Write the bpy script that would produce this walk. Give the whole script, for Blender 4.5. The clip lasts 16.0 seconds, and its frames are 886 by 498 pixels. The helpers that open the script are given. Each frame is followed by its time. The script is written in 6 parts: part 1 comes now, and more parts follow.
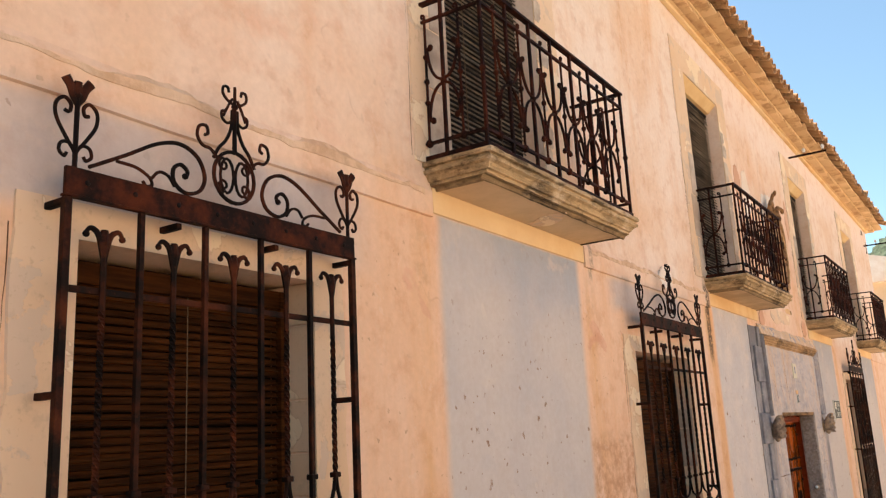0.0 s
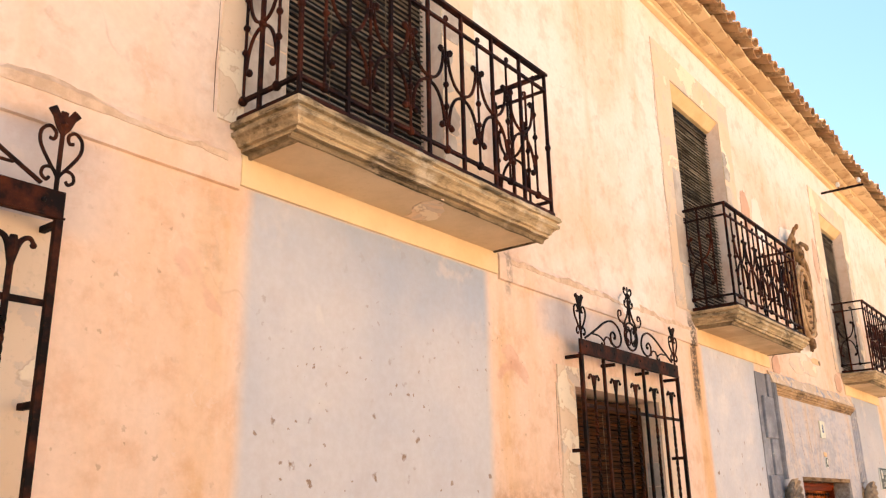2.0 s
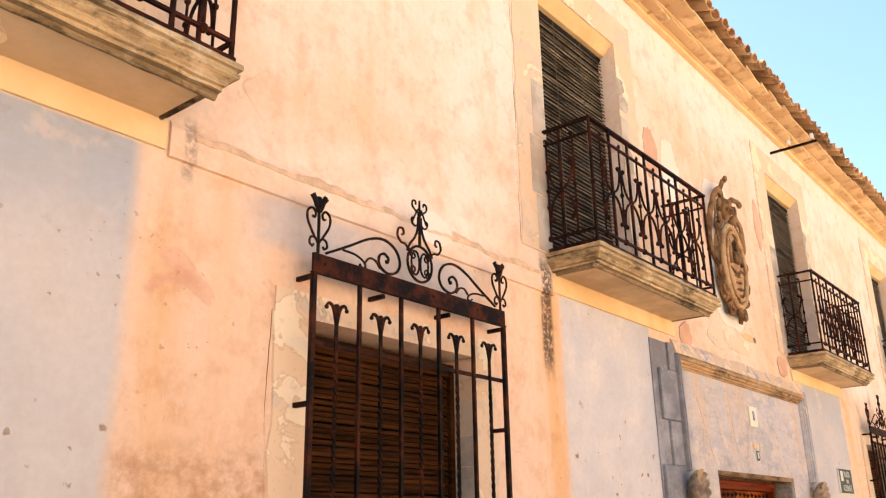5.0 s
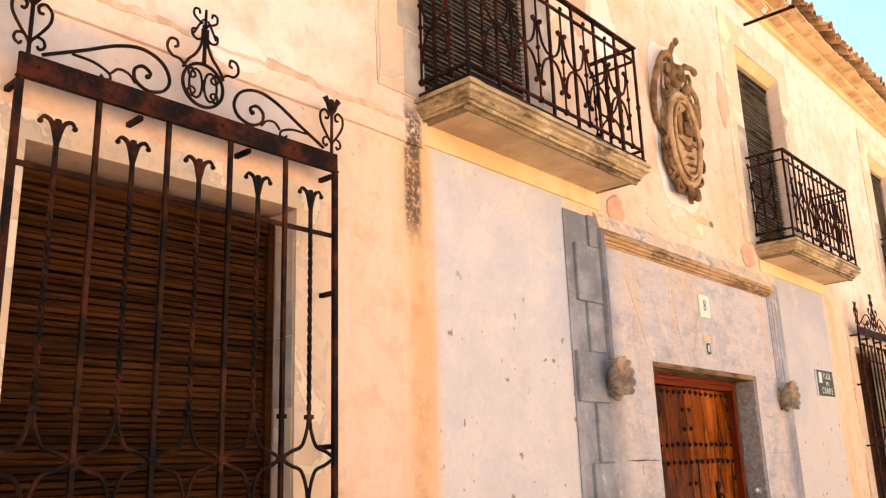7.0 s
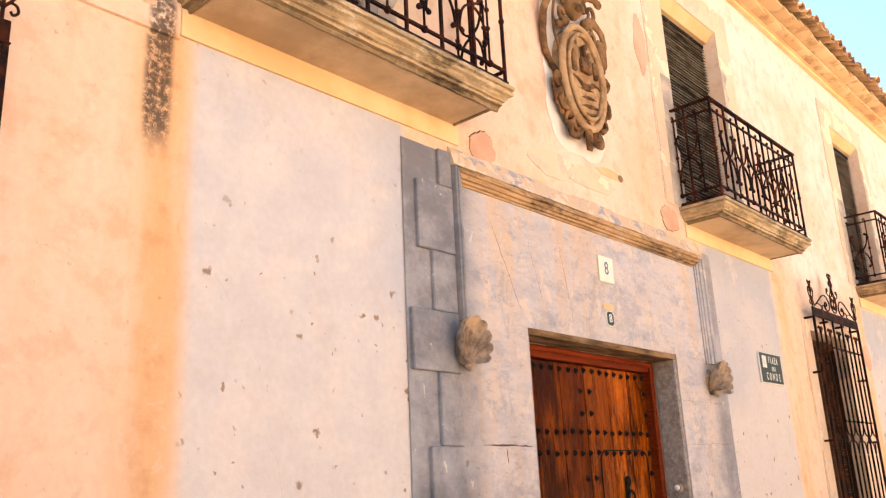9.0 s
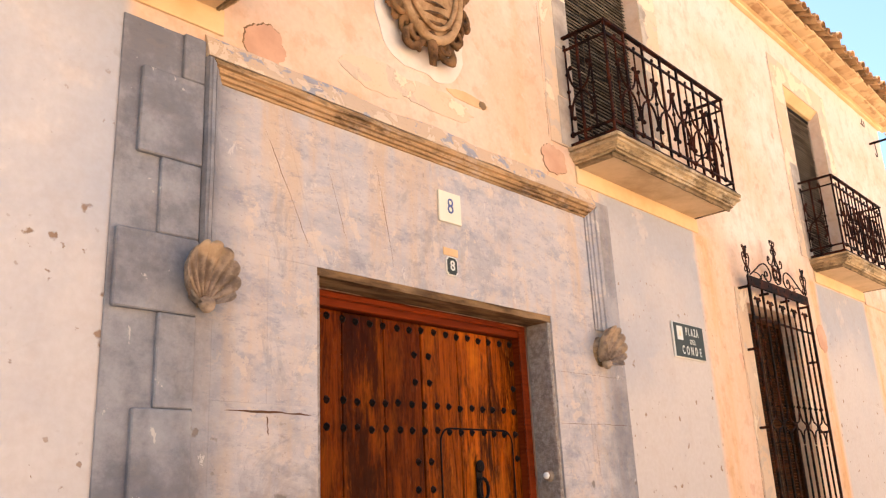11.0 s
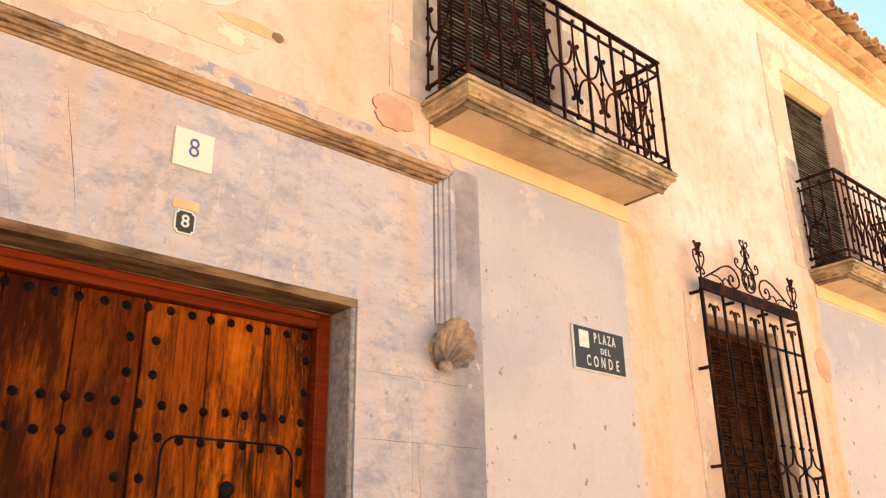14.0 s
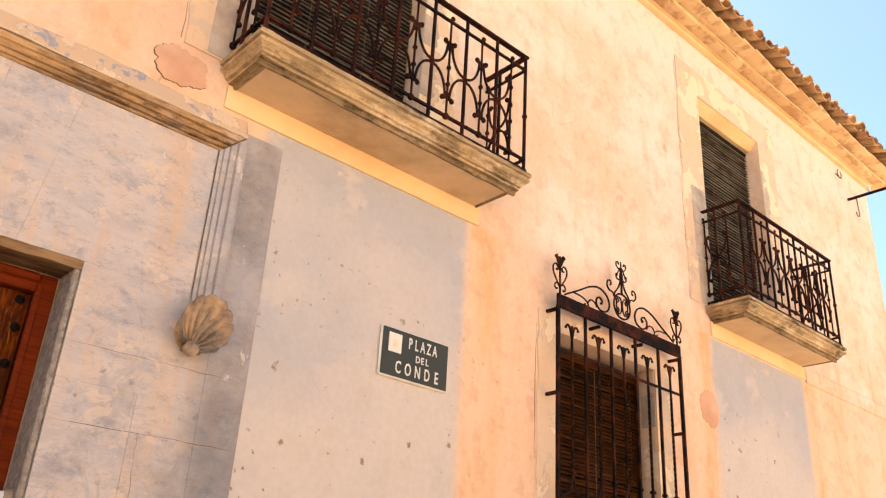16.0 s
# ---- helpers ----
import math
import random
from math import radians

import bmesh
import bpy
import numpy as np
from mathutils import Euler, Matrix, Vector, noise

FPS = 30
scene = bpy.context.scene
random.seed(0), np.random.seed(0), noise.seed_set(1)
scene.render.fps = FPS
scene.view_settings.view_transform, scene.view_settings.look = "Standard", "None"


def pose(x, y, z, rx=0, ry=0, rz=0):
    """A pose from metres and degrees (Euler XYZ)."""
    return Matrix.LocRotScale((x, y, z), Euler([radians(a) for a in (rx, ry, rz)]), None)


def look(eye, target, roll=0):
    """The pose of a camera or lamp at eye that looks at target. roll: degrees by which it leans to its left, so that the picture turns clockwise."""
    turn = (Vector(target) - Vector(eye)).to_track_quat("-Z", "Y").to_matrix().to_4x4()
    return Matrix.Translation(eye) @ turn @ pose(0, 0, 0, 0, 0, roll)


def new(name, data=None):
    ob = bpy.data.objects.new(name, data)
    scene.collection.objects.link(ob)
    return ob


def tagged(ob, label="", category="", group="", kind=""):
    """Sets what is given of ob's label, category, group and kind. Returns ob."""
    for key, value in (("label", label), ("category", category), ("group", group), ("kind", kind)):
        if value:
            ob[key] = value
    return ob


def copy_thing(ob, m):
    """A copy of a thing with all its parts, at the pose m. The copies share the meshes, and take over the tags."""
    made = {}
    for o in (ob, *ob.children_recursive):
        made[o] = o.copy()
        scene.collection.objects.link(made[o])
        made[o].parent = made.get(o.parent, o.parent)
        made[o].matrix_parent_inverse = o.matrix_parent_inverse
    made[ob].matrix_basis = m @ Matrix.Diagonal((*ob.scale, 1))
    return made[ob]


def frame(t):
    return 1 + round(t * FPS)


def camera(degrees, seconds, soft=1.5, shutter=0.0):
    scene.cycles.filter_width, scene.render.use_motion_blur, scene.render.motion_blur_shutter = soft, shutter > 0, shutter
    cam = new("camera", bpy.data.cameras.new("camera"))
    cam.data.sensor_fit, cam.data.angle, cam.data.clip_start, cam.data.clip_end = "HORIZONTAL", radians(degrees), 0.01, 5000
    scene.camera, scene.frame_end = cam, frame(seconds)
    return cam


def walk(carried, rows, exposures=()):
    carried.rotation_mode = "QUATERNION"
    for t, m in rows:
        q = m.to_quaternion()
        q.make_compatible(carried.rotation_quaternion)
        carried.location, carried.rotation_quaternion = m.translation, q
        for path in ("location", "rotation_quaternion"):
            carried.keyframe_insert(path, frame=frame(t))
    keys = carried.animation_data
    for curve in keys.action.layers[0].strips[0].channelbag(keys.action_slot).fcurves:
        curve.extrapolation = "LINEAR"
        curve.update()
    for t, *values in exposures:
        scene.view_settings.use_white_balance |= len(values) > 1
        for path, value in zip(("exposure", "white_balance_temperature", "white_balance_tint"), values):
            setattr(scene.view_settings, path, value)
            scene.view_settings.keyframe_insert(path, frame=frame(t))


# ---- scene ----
cam = camera(55.4, 16.0, soft=1.25)
PATH = [
    (0, (-1.141, -2.389, 2.241), (0.491, -1.318, 2.677), -2.9),
    (0.5, (-0.756, -2.493, 2.18), (0.818, -1.349, 2.645), -2.6),
    (1, (-0.378, -2.522, 2.138), (1.188, -1.401, 2.678), -1.9),
    (1.5, (-0.015, -2.587, 2.121), (1.544, -1.469, 2.688), -2.8),
    (2, (0.339, -2.679, 2.085), (1.847, -1.505, 2.675), -1.2),
    (2.5, (0.678, -2.712, 2.054), (2.15, -1.544, 2.739), -1.9),
    (3, (1.025, -2.801, 2.007), (2.479, -1.622, 2.71), -2.2),
    (3.5, (1.371, -2.894, 1.975), (2.808, -1.689, 2.671), -0.7),
    (3.7, (1.51, -2.918, 1.952), (2.946, -1.711, 2.645), 0.3),
    (5.8, (3.153, -2.882, 1.779), (4.618, -1.65, 2.358), -2.3),
    (6, (3.285, -2.911, 1.74), (4.736, -1.654, 2.301), -2.0),
    (6.5, (3.614, -2.963, 1.674), (5.056, -1.686, 2.212), -0.5),
    (7, (3.955, -3.047, 1.597), (5.406, -1.767, 2.104), -1.9),
    (7.5, (4.337, -3.078, 1.56), (5.78, -1.786, 2.061), -1.3),
    (8, (4.697, -3.059, 1.481), (6.137, -1.771, 2.001), -0.8),
    (8.2, (4.849, -3.082, 1.459), (6.29, -1.798, 1.983), -2.3),
    (10.3, (6.623, -3.067, 1.246), (8.034, -1.776, 1.832), -1.5),
    (10.5, (6.779, -3.104, 1.235), (8.184, -1.802, 1.812), -0.5),
    (11, (7.183, -3.153, 1.189), (8.598, -1.864, 1.77), -2.8),
    (11.5, (7.555, -3.205, 1.137), (8.938, -1.886, 1.727), -1.2),
    (12, (7.905, -3.22, 1.099), (9.277, -1.896, 1.702), -1.5),
    (12.5, (8.264, -3.246, 1.094), (9.617, -1.917, 1.728), -2.5),
    (13, (8.62, -3.309, 1.069), (9.897, -1.93, 1.751), -0.8),
    (13.5, (8.966, -3.316, 1.028), (10.238, -1.938, 1.724), 0.1),
    (14, (9.281, -3.373, 1.031), (10.508, -1.967, 1.752), -0.8),
    (14.5, (9.609, -3.419, 1.009), (10.796, -1.991, 1.751), -0.1),
    (15, (9.931, -3.426, 0.981), (11.105, -2.018, 1.78), 0.7),
    (15.5, (10.269, -3.493, 0.983), (11.457, -2.102, 1.793), 1.8),
    (16, (10.558, -3.624, 0.952), (11.755, -2.251, 1.777), 3.6),
]

EXPOSURE = [(0.0, 1.48, 6450, 11), (1.0, 1.94, 6400, 11), (2.0, 2.02, 6400, 11), (3.5, 2.02, 6400, 11), (6.0, 1.98, 6650, 13), (7.5, 2.21, 6650, 14),
            (8.2, 2.23, 6600, 14), (10.5, 2.02, 6500, 14), (12.5, 2.02, 6700, 14), (14.0, 2.1, 6800, 14), (15.5, 2.02, 6850, 13), (16.0, 1.92, 6850, 13)]
walk(cam, [(t, look(eye, target, roll)) for t, eye, target, roll in PATH], EXPOSURE)

# ---------------------------------------------------------------- light
SUN_ELEVATION, SUN_TURN = radians(58), radians(12)
world = bpy.data.worlds.new("sky")
scene.world = world
world.use_nodes = True
wn = world.node_tree
sky = wn.nodes.new("ShaderNodeTexSky")
sky.sky_type, sky.sun_disc = "NISHITA", False
sky.sun_elevation, sky.sun_rotation = SUN_ELEVATION, SUN_TURN
sky.altitude, sky.air_density, sky.dust_density, sky.ozone_density = 300, 1.0, 0.8, 0.0
haze = wn.nodes.new("ShaderNodeMix")
haze.data_type, haze.blend_type = "RGBA", "MULTIPLY"
haze.inputs[0].default_value = 1.0
haze.inputs[7].default_value = (0.97, 1.08, 1.0, 1)
wn.links.new(sky.outputs[0], haze.inputs[6])
wn.links.new(haze.outputs[2], wn.nodes["Background"].inputs[0])
wn.nodes["Background"].inputs[1].default_value = 0.078
sun = new("sun", bpy.data.lights.new("sun", "SUN"))
sun.data.energy, sun.data.angle, sun.data.color = 5.0, radians(0.53), (1.0, 0.92, 0.82)
sun.matrix_world = look((0, 0, 30), (0 - math.sin(SUN_TURN) * math.cos(SUN_ELEVATION),
                                     0 - math.cos(SUN_TURN) * math.cos(SUN_ELEVATION), 30 - math.sin(SUN_ELEVATION)))


# ---------------------------------------------------------------- materials
class Mat:
    """A node material with short hands for noise, masks and mixes in world metres."""

    def __init__(self, name, rough=0.85, metal=0.0, local=False, shine=0.15):
        self.m = bpy.data.materials.new(name)
        self.m.use_nodes = True
        self.t = self.m.node_tree
        self.b = self.t.nodes["Principled BSDF"]
        self.b.inputs["Roughness"].default_value = rough
        self.b.inputs["Metallic"].default_value = metal
        self.b.inputs["Specular IOR Level"].default_value = shine
        if local:
            self.p = self.n("ShaderNodeTexCoord").outputs["Object"]
        else:
            self.p = self.n("ShaderNodeNewGeometry").outputs["Position"]
        self.x = self.y = self.z = None

    def n(self, kind):
        return self.t.nodes.new(kind)

    def put(self, socket, value):
        if isinstance(value, bpy.types.NodeSocket):
            self.t.links.new(value, socket)
        elif isinstance(value, tuple) and len(value) == 3 and socket.type == "RGBA":
            socket.default_value = (*value, 1)
        else:
            socket.default_value = value

    def axes(self):
        if self.x is None:
            s = self.n("ShaderNodeSeparateXYZ")
            self.put(s.inputs[0], self.p)
            self.x, self.y, self.z = s.outputs
        return self.x, self.y, self.z

    def math(self, op, a, b=0.0, clamp=False):
        k = self.n("ShaderNodeMath")
        k.operation, k.use_clamp = op, clamp
        self.put(k.inputs[0], a)
        self.put(k.inputs[1], b)
        return k.outputs[0]

    def stretch(self, s):
        k = self.n("ShaderNodeVectorMath")
        k.operation = "MULTIPLY"
        self.put(k.inputs[0], self.p)
        k.inputs[1].default_value = s
        return k.outputs[0]

    def noise(self, scale, detail=4.0, rough=0.55, by=None, warp=0.0):
        k = self.n("ShaderNodeTexNoise")
        self.put(k.inputs["Vector"], self.stretch(by) if by else self.p)
        k.inputs["Scale"].default_value, k.inputs["Detail"].default_value = scale, detail
        k.inputs["Roughness"].default_value, k.inputs["Distortion"].default_value = rough, warp
        return k.outputs["Fac"]

    def ramp(self, v, lo, hi):
        k = self.n("ShaderNodeMapRange")
        k.interpolation_type = "SMOOTHSTEP"
        self.put(k.inputs[0], v)
        k.inputs[1].default_value, k.inputs[2].default_value = lo, hi
        return k.outputs[0]

    def mix(self, f, a, b, how="MIX"):
        k = self.n("ShaderNodeMix")
        k.data_type, k.blend_type = "RGBA", how
        self.put(k.inputs[0], f)
        self.put(k.inputs[6], a)
        self.put(k.inputs[7], b)
        return k.outputs[2]

    def box(self, x0, x1, z0, z1, sx, sz, wob=None):
        """A soft-edged patch of the facade: 1 inside, 0 outside."""
        x, _, z = self.axes()
        if wob is not None:
            x, z = self.math("ADD", x, wob), self.math("ADD", z, wob)
        a = self.math("MULTIPLY", self.ramp(x, x0 - sx, x0 + sx), self.math("SUBTRACT", 1.0, self.ramp(x, x1 - sx, x1 + sx)))
        b = self.math("MULTIPLY", self.ramp(z, z0 - sz, z0 + sz), self.math("SUBTRACT", 1.0, self.ramp(z, z1 - sz, z1 + sz)))
        return self.math("MULTIPLY", a, b)

    def pits(self, scale, keep, size):
        """Scattered ragged pits: 1 at their bottom."""
        wob = self.n("ShaderNodeTexNoise")
        self.put(wob.inputs["Vector"], self.p)
        wob.inputs["Scale"].default_value, wob.inputs["Detail"].default_value = scale * 2.2, 3.0
        add = self.n("ShaderNodeVectorMath")
        add.operation = "MULTIPLY_ADD"
        self.put(add.inputs[0], wob.outputs["Color"])
        add.inputs[1].default_value = (0.9 / scale, 0.9 / scale, 0.9 / scale)
        self.put(add.inputs[2], self.p)
        k = self.n("ShaderNodeTexVoronoi")
        self.put(k.inputs["Vector"], add.outputs[0])
        k.inputs["Scale"].default_value = scale
        c = self.n("ShaderNodeSeparateColor")
        self.put(c.inputs[0], k.outputs["Color"])
        r = self.math("MULTIPLY", self.ramp(c.outputs[0], keep, 1.0), size)
        near = self.n("ShaderNodeMapRange")
        self.put(near.inputs[0], k.outputs["Distance"])
        self.put(near.inputs[1], r)
        near.inputs[2].default_value = 0.0
        return self.math("MULTIPLY", near.outputs[0], self.math("GREATER_THAN", c.outputs[0], keep))

    def bump(self, height, strength=0.3, distance=0.02):
        k = self.n("ShaderNodeBump")
        k.inputs["Strength"].default_value, k.inputs["Distance"].default_value = strength, distance
        self.put(k.inputs["Height"], height)
        self.t.links.new(k.outputs[0], self.b.inputs["Normal"])

    def done(self, color, rough=None):
        self.put(self.b.inputs["Base Color"], color)
        if rough is not None:
            self.put(self.b.inputs["Roughness"], rough)
        return self.m


def facade_plaster():
    m = Mat("facade_plaster", 0.93)
    big, mid, fine = m.noise(0.55, 5), m.noise(2.6, 6, 0.6), m.noise(26, 5, 0.6)
    streak = m.noise(1.4, 5, 0.6, by=(1.6, 1, 0.28))
    wob = m.math("MULTIPLY", m.math("SUBTRACT", m.noise(3.2, 5), 0.5), 0.10)
    x, y, z = m.axes()
    cream, pale, peach = (0.79, 0.585, 0.415), (0.86, 0.74, 0.625), (0.74, 0.45, 0.24)
    c = m.mix(m.ramp(m.math("ADD", m.math("MULTIPLY", big, 0.7), m.math("MULTIPLY", mid, 0.3)), 0.40, 0.60), cream, pale)
    c = m.mix(m.math("MULTIPLY", m.ramp(streak, 0.5, 0.70), 0.55), c, peach)
    # the first storey is pinker round the arms and over the first two windows
    rosy = m.box(-9, 2.0, 3.5, 7, 1.2, 0.3, wob)
    rosy = m.math("MAXIMUM", rosy, m.math("MULTIPLY", m.box(8.8, 12.3, 3.4, 5.6, 0.8, 0.8, wob), 1.0))
    c = m.mix(m.math("MULTIPLY", m.math("MULTIPLY", rosy, 0.75), m.ramp(mid, 0.25, 0.75)), c, (0.76, 0.49, 0.31))
    # chalky pinkish white under the eaves
    chalk = m.math("MULTIPLY", m.ramp(m.math("ADD", z, m.math("MULTIPLY", wob, 3.0)), 5.55, 6.15), m.ramp(m.math("ADD", x, m.math("MULTIPLY", wob, 6.0)), 6.3, 8.2))
    c = m.mix(m.math("MULTIPLY", chalk, 0.75), c, (0.86, 0.745, 0.665))
    # ground storey: warm ochre limewash
    low = m.math("SUBTRACT", 1.0, m.ramp(m.math("ADD", z, wob), 3.3, 3.62))
    c = m.mix(m.math("MULTIPLY", low, 0.75), c, m.mix(m.ramp(streak, 0.35, 0.7), (0.81, 0.59, 0.425), (0.76, 0.49, 0.30)))
    # pale whitish bloom low down
    c = m.mix(m.math("MULTIPLY", m.math("MULTIPLY", low, m.ramp(big, 0.5, 0.75)), 0.5), c, (0.78, 0.60, 0.44))
    # bluish lavender limewash patches, with soft brushed sides
    lav = None
    for x0, x1, z0, z1, sx, sz in ((2.46, 4.18, -3, 3.39, 0.05, 0.012), (7.34, 8.68, -3, 3.39, 0.05, 0.012), (12.40, 13.92, -3, 3.395, 0.05, 0.015),
                                   (16.80, 18.46, -3, 3.38, 0.07, 0.012), (-0.6, 1.75, 3.00, 3.37, 0.25, 0.05), (4.75, 6.35, 3.12, 3.36, 0.12, 0.05)):
        k = m.box(x0, x1, z0, z1, sx, sz, m.math("MULTIPLY", wob, 0.25) if x0 > 2 and z0 < 0 else wob)
        k = m.math("MULTIPLY", k, 0.6) if 0 < z0 else k
        lav = k if lav is None else m.math("MAXIMUM", lav, k)
    bluish = m.mix(m.ramp(m.math("ADD", big, m.math("MULTIPLY", m.math("SUBTRACT", z, 2.4), 0.16)), 0.38, 0.68), (0.60, 0.55, 0.525), (0.385, 0.415, 0.48))
    bluish = m.mix(m.math("MULTIPLY", m.ramp(mid, 0.54, 0.62), 0.75), bluish, (0.56, 0.52, 0.51))
    warmer = m.ramp(x, 9.0, 13.5)
    bluish = m.mix(m.math("MULTIPLY", warmer, 0.25), bluish, (0.60, 0.50, 0.41))
    bluish = m.mix(m.math("MULTIPLY", m.box(6.5, 8.62, -3, 3.5, 0.3, 0.3), 0.7), bluish, m.mix(m.ramp(mid, 0.35, 0.65), (0.61, 0.57, 0.565), (0.72, 0.65, 0.605)))
    c = m.mix(lav, c, bluish)
    edge = None
    for x0, x1 in ((2.24, 2.46), (4.20, 4.40), (7.06, 7.32), (13.94, 14.25), (16.6, 16.8), (18.48, 18.68)):
        k = m.box(x0, x1, -3, 3.38, 0.10, 0.03, wob)
        edge = k if edge is None else m.math("MAXIMUM", edge, k)
    c = m.mix(m.math("MULTIPLY", m.math("MULTIPLY", edge, m.math("SUBTRACT", 1.0, lav)), m.math("MULTIPLY", m.ramp(streak, 0.3, 0.6), 0.7)), c, (0.72, 0.41, 0.17))
    rough_low = m.math("MULTIPLY", m.box(3.9, 4.9, -3, 2.2, 0.06, 0.10, wob), m.math("SUBTRACT", 1.0, lav))
    c = m.mix(m.math("MULTIPLY", rough_low, m.ramp(m.noise(12, 5, 0.7), 0.3, 0.7)), c, (0.52, 0.31, 0.18))
    # flaked spots of bare salmon render
    flake = m.math("MULTIPLY", m.ramp(m.noise(1.9, 4, 0.5, warp=0.4), 0.68, 0.70), m.math("SUBTRACT", 1.0, m.ramp(z, 5.6, 6.4)))
    c = m.mix(m.math("MULTIPLY", flake, 0.6), c, m.mix(lav, (0.70, 0.40, 0.28), (0.66, 0.60, 0.55)))
    # grey rain streaks beside and below the balconies
    grime = None
    for x0 in (2.30, 4.36, 7.18, 9.28, 12.03, 14.12, 16.74, 18.62):
        k = m.box(x0 - 0.07, x0 + 0.07, 2.9, 3.55, 0.06, 0.25, m.math("MULTIPLY", wob, 0.6))
        grime = k if grime is None else m.math("MAXIMUM", grime, k)
    g2 = m.math("MULTIPLY", m.math("MULTIPLY", grime, m.ramp(m.noise(9, 5, 0.7), 0.42, 0.66)), 0.18)
    soot = m.box(7.115, 7.235, 2.86, 3.60, 0.02, 0.10, m.math("MULTIPLY", wob, 0.4))
    soot = m.math("MAXIMUM", soot, m.math("MULTIPLY", m.box(4.37, 4.43, 3.30, 3.56, 0.015, 0.05, m.math("MULTIPLY", wob, 0.4)), 0.8))
    g2 = m.math("MAXIMUM", g2, m.math("MULTIPLY", soot, m.ramp(m.noise(24, 6, 0.8), 0.36, 0.54)))
    c = m.mix(m.math("MULTIPLY", g2, 0.92), c, (0.075, 0.058, 0.045))
    spots = m.math("MULTIPLY", m.math("MULTIPLY", m.pits(10, 0.47, 0.25), 2.2, True), m.math("MAXIMUM", m.math("MULTIPLY", lav, m.ramp(m.math("SUBTRACT", 3.4, z), 0.3, 1.1)), 0.16))
    few = m.math("MULTIPLY", m.math("MULTIPLY", m.pits(24, 0.50, 0.28), 2.5, True), m.ramp(m.noise(1.3, 3), 0.46, 0.60))
    spots = m.math("MAXIMUM", spots, m.math("MULTIPLY", few, m.math("MAXIMUM", m.math("MULTIPLY", lav, m.ramp(m.math("SUBTRACT", 3.4, z), 0.2, 0.8)), m.math("MULTIPLY", low, 0.5))))
    c = m.mix(m.math("MULTIPLY", spots, 0.85), c, (0.27, 0.155, 0.08))
    c = m.mix(m.math("MULTIPLY", m.ramp(m.noise(5.5, 6, 0.65), 0.48, 0.66), m.math("SUBTRACT", 0.55, m.math("MULTIPLY", lav, 0.38))), c, m.mix(1.0, c, (0.84, 0.70, 0.60), "MULTIPLY"))
    c = m.mix(m.math("MULTIPLY", m.ramp(m.noise(8.5, 6, 0.7, warp=0.6), 0.60, 0.66), m.math("MULTIPLY", m.math("SUBTRACT", 1.0, lav), 0.18)), c, (0.85, 0.76, 0.67))
    # lifted limewash: pale scabs with a thin brown rim
    scab = m.noise(1.7, 4, 0.5, warp=0.15)
    where = m.math("MULTIPLY", m.math("SUBTRACT", 1.0, lav), m.math("MAXIMUM", m.math("MULTIPLY", rosy, 1.0), m.math("MULTIPLY", m.box(-9, 21, 3.2, 3.75, 0.5, 0.12, wob), 0.7)))
    rim = m.math("MULTIPLY", m.ramp(scab, 0.545, 0.553), m.math("SUBTRACT", 1.0, m.ramp(scab, 0.557, 0.568)))
    c = m.mix(m.math("MULTIPLY", m.math("MULTIPLY", m.ramp(scab, 0.548, 0.58), where), 0.38), c, m.mix(m.ramp(mid, 0.4, 0.6), (0.84, 0.70, 0.57), (0.72, 0.42, 0.27)))
    c = m.mix(m.math("MULTIPLY", m.math("MULTIPLY", rim, where), 0.05), c, (0.40, 0.21, 0.10))
    ridge = m.math("ABSOLUTE", m.math("SUBTRACT", m.noise(0.8, 3, 0.5, warp=0.3), 0.5))
    crack = m.math("MULTIPLY", m.math("SUBTRACT", 1.0, m.ramp(ridge, 0.0, 0.0045)), m.ramp(m.noise(0.8, 3), 0.5, 0.62))
    c = m.mix(m.math("MULTIPLY", m.math("MULTIPLY", crack, m.math("SUBTRACT", 1.0, lav)), 0.35), c, (0.34, 0.19, 0.10))
    c = m.mix(m.ramp(fine, 0.3, 0.75), m.mix(0.12, c, (0.3, 0.2, 0.12)), c)
    c = m.mix(m.math("SUBTRACT", 0.85, m.math("MULTIPLY", lav, 0.85)), c, m.mix(1.0, c, (1.0, 0.945, 0.95), "MULTIPLY"))
    h = m.math("ADD", m.math("MULTIPLY", mid, 1.6), m.math("MULTIPLY", fine, 0.35))
    h = m.math("SUBTRACT", h, m.math("MULTIPLY", spots, 1.5))
    h = m.math("SUBTRACT", h, m.math("ADD", m.math("MULTIPLY", flake, 0.25), m.math("MULTIPLY", crack, 0.4)))
    m.bump(h, 0.35, 0.02)
    return m.done(c)


def stone(name, base, dark, stain, amount=0.5, scale=3.0, rough=0.9, by=None, bump=0.4, local=False):
    m = Mat(name, rough, local=local)
    a, b, f = m.noise(scale, 6, 0.62, by=by), m.noise(scale * 0.35, 4, by=by), m.noise(scale * 14, 4, 0.6)
    c = m.mix(m.ramp(a, 0.35, 0.68), dark, base)
    c = m.mix(m.math("MULTIPLY", m.ramp(b, 0.45, 0.62), amount), c, stain)
    c = m.mix(m.math("MULTIPLY", m.ramp(f, 0.55, 0.8), 0.25), c, dark)
    m.bump(m.math("ADD", a, m.math("MULTIPLY", f, 0.35)), bump, 0.015)
    return m.done(c)


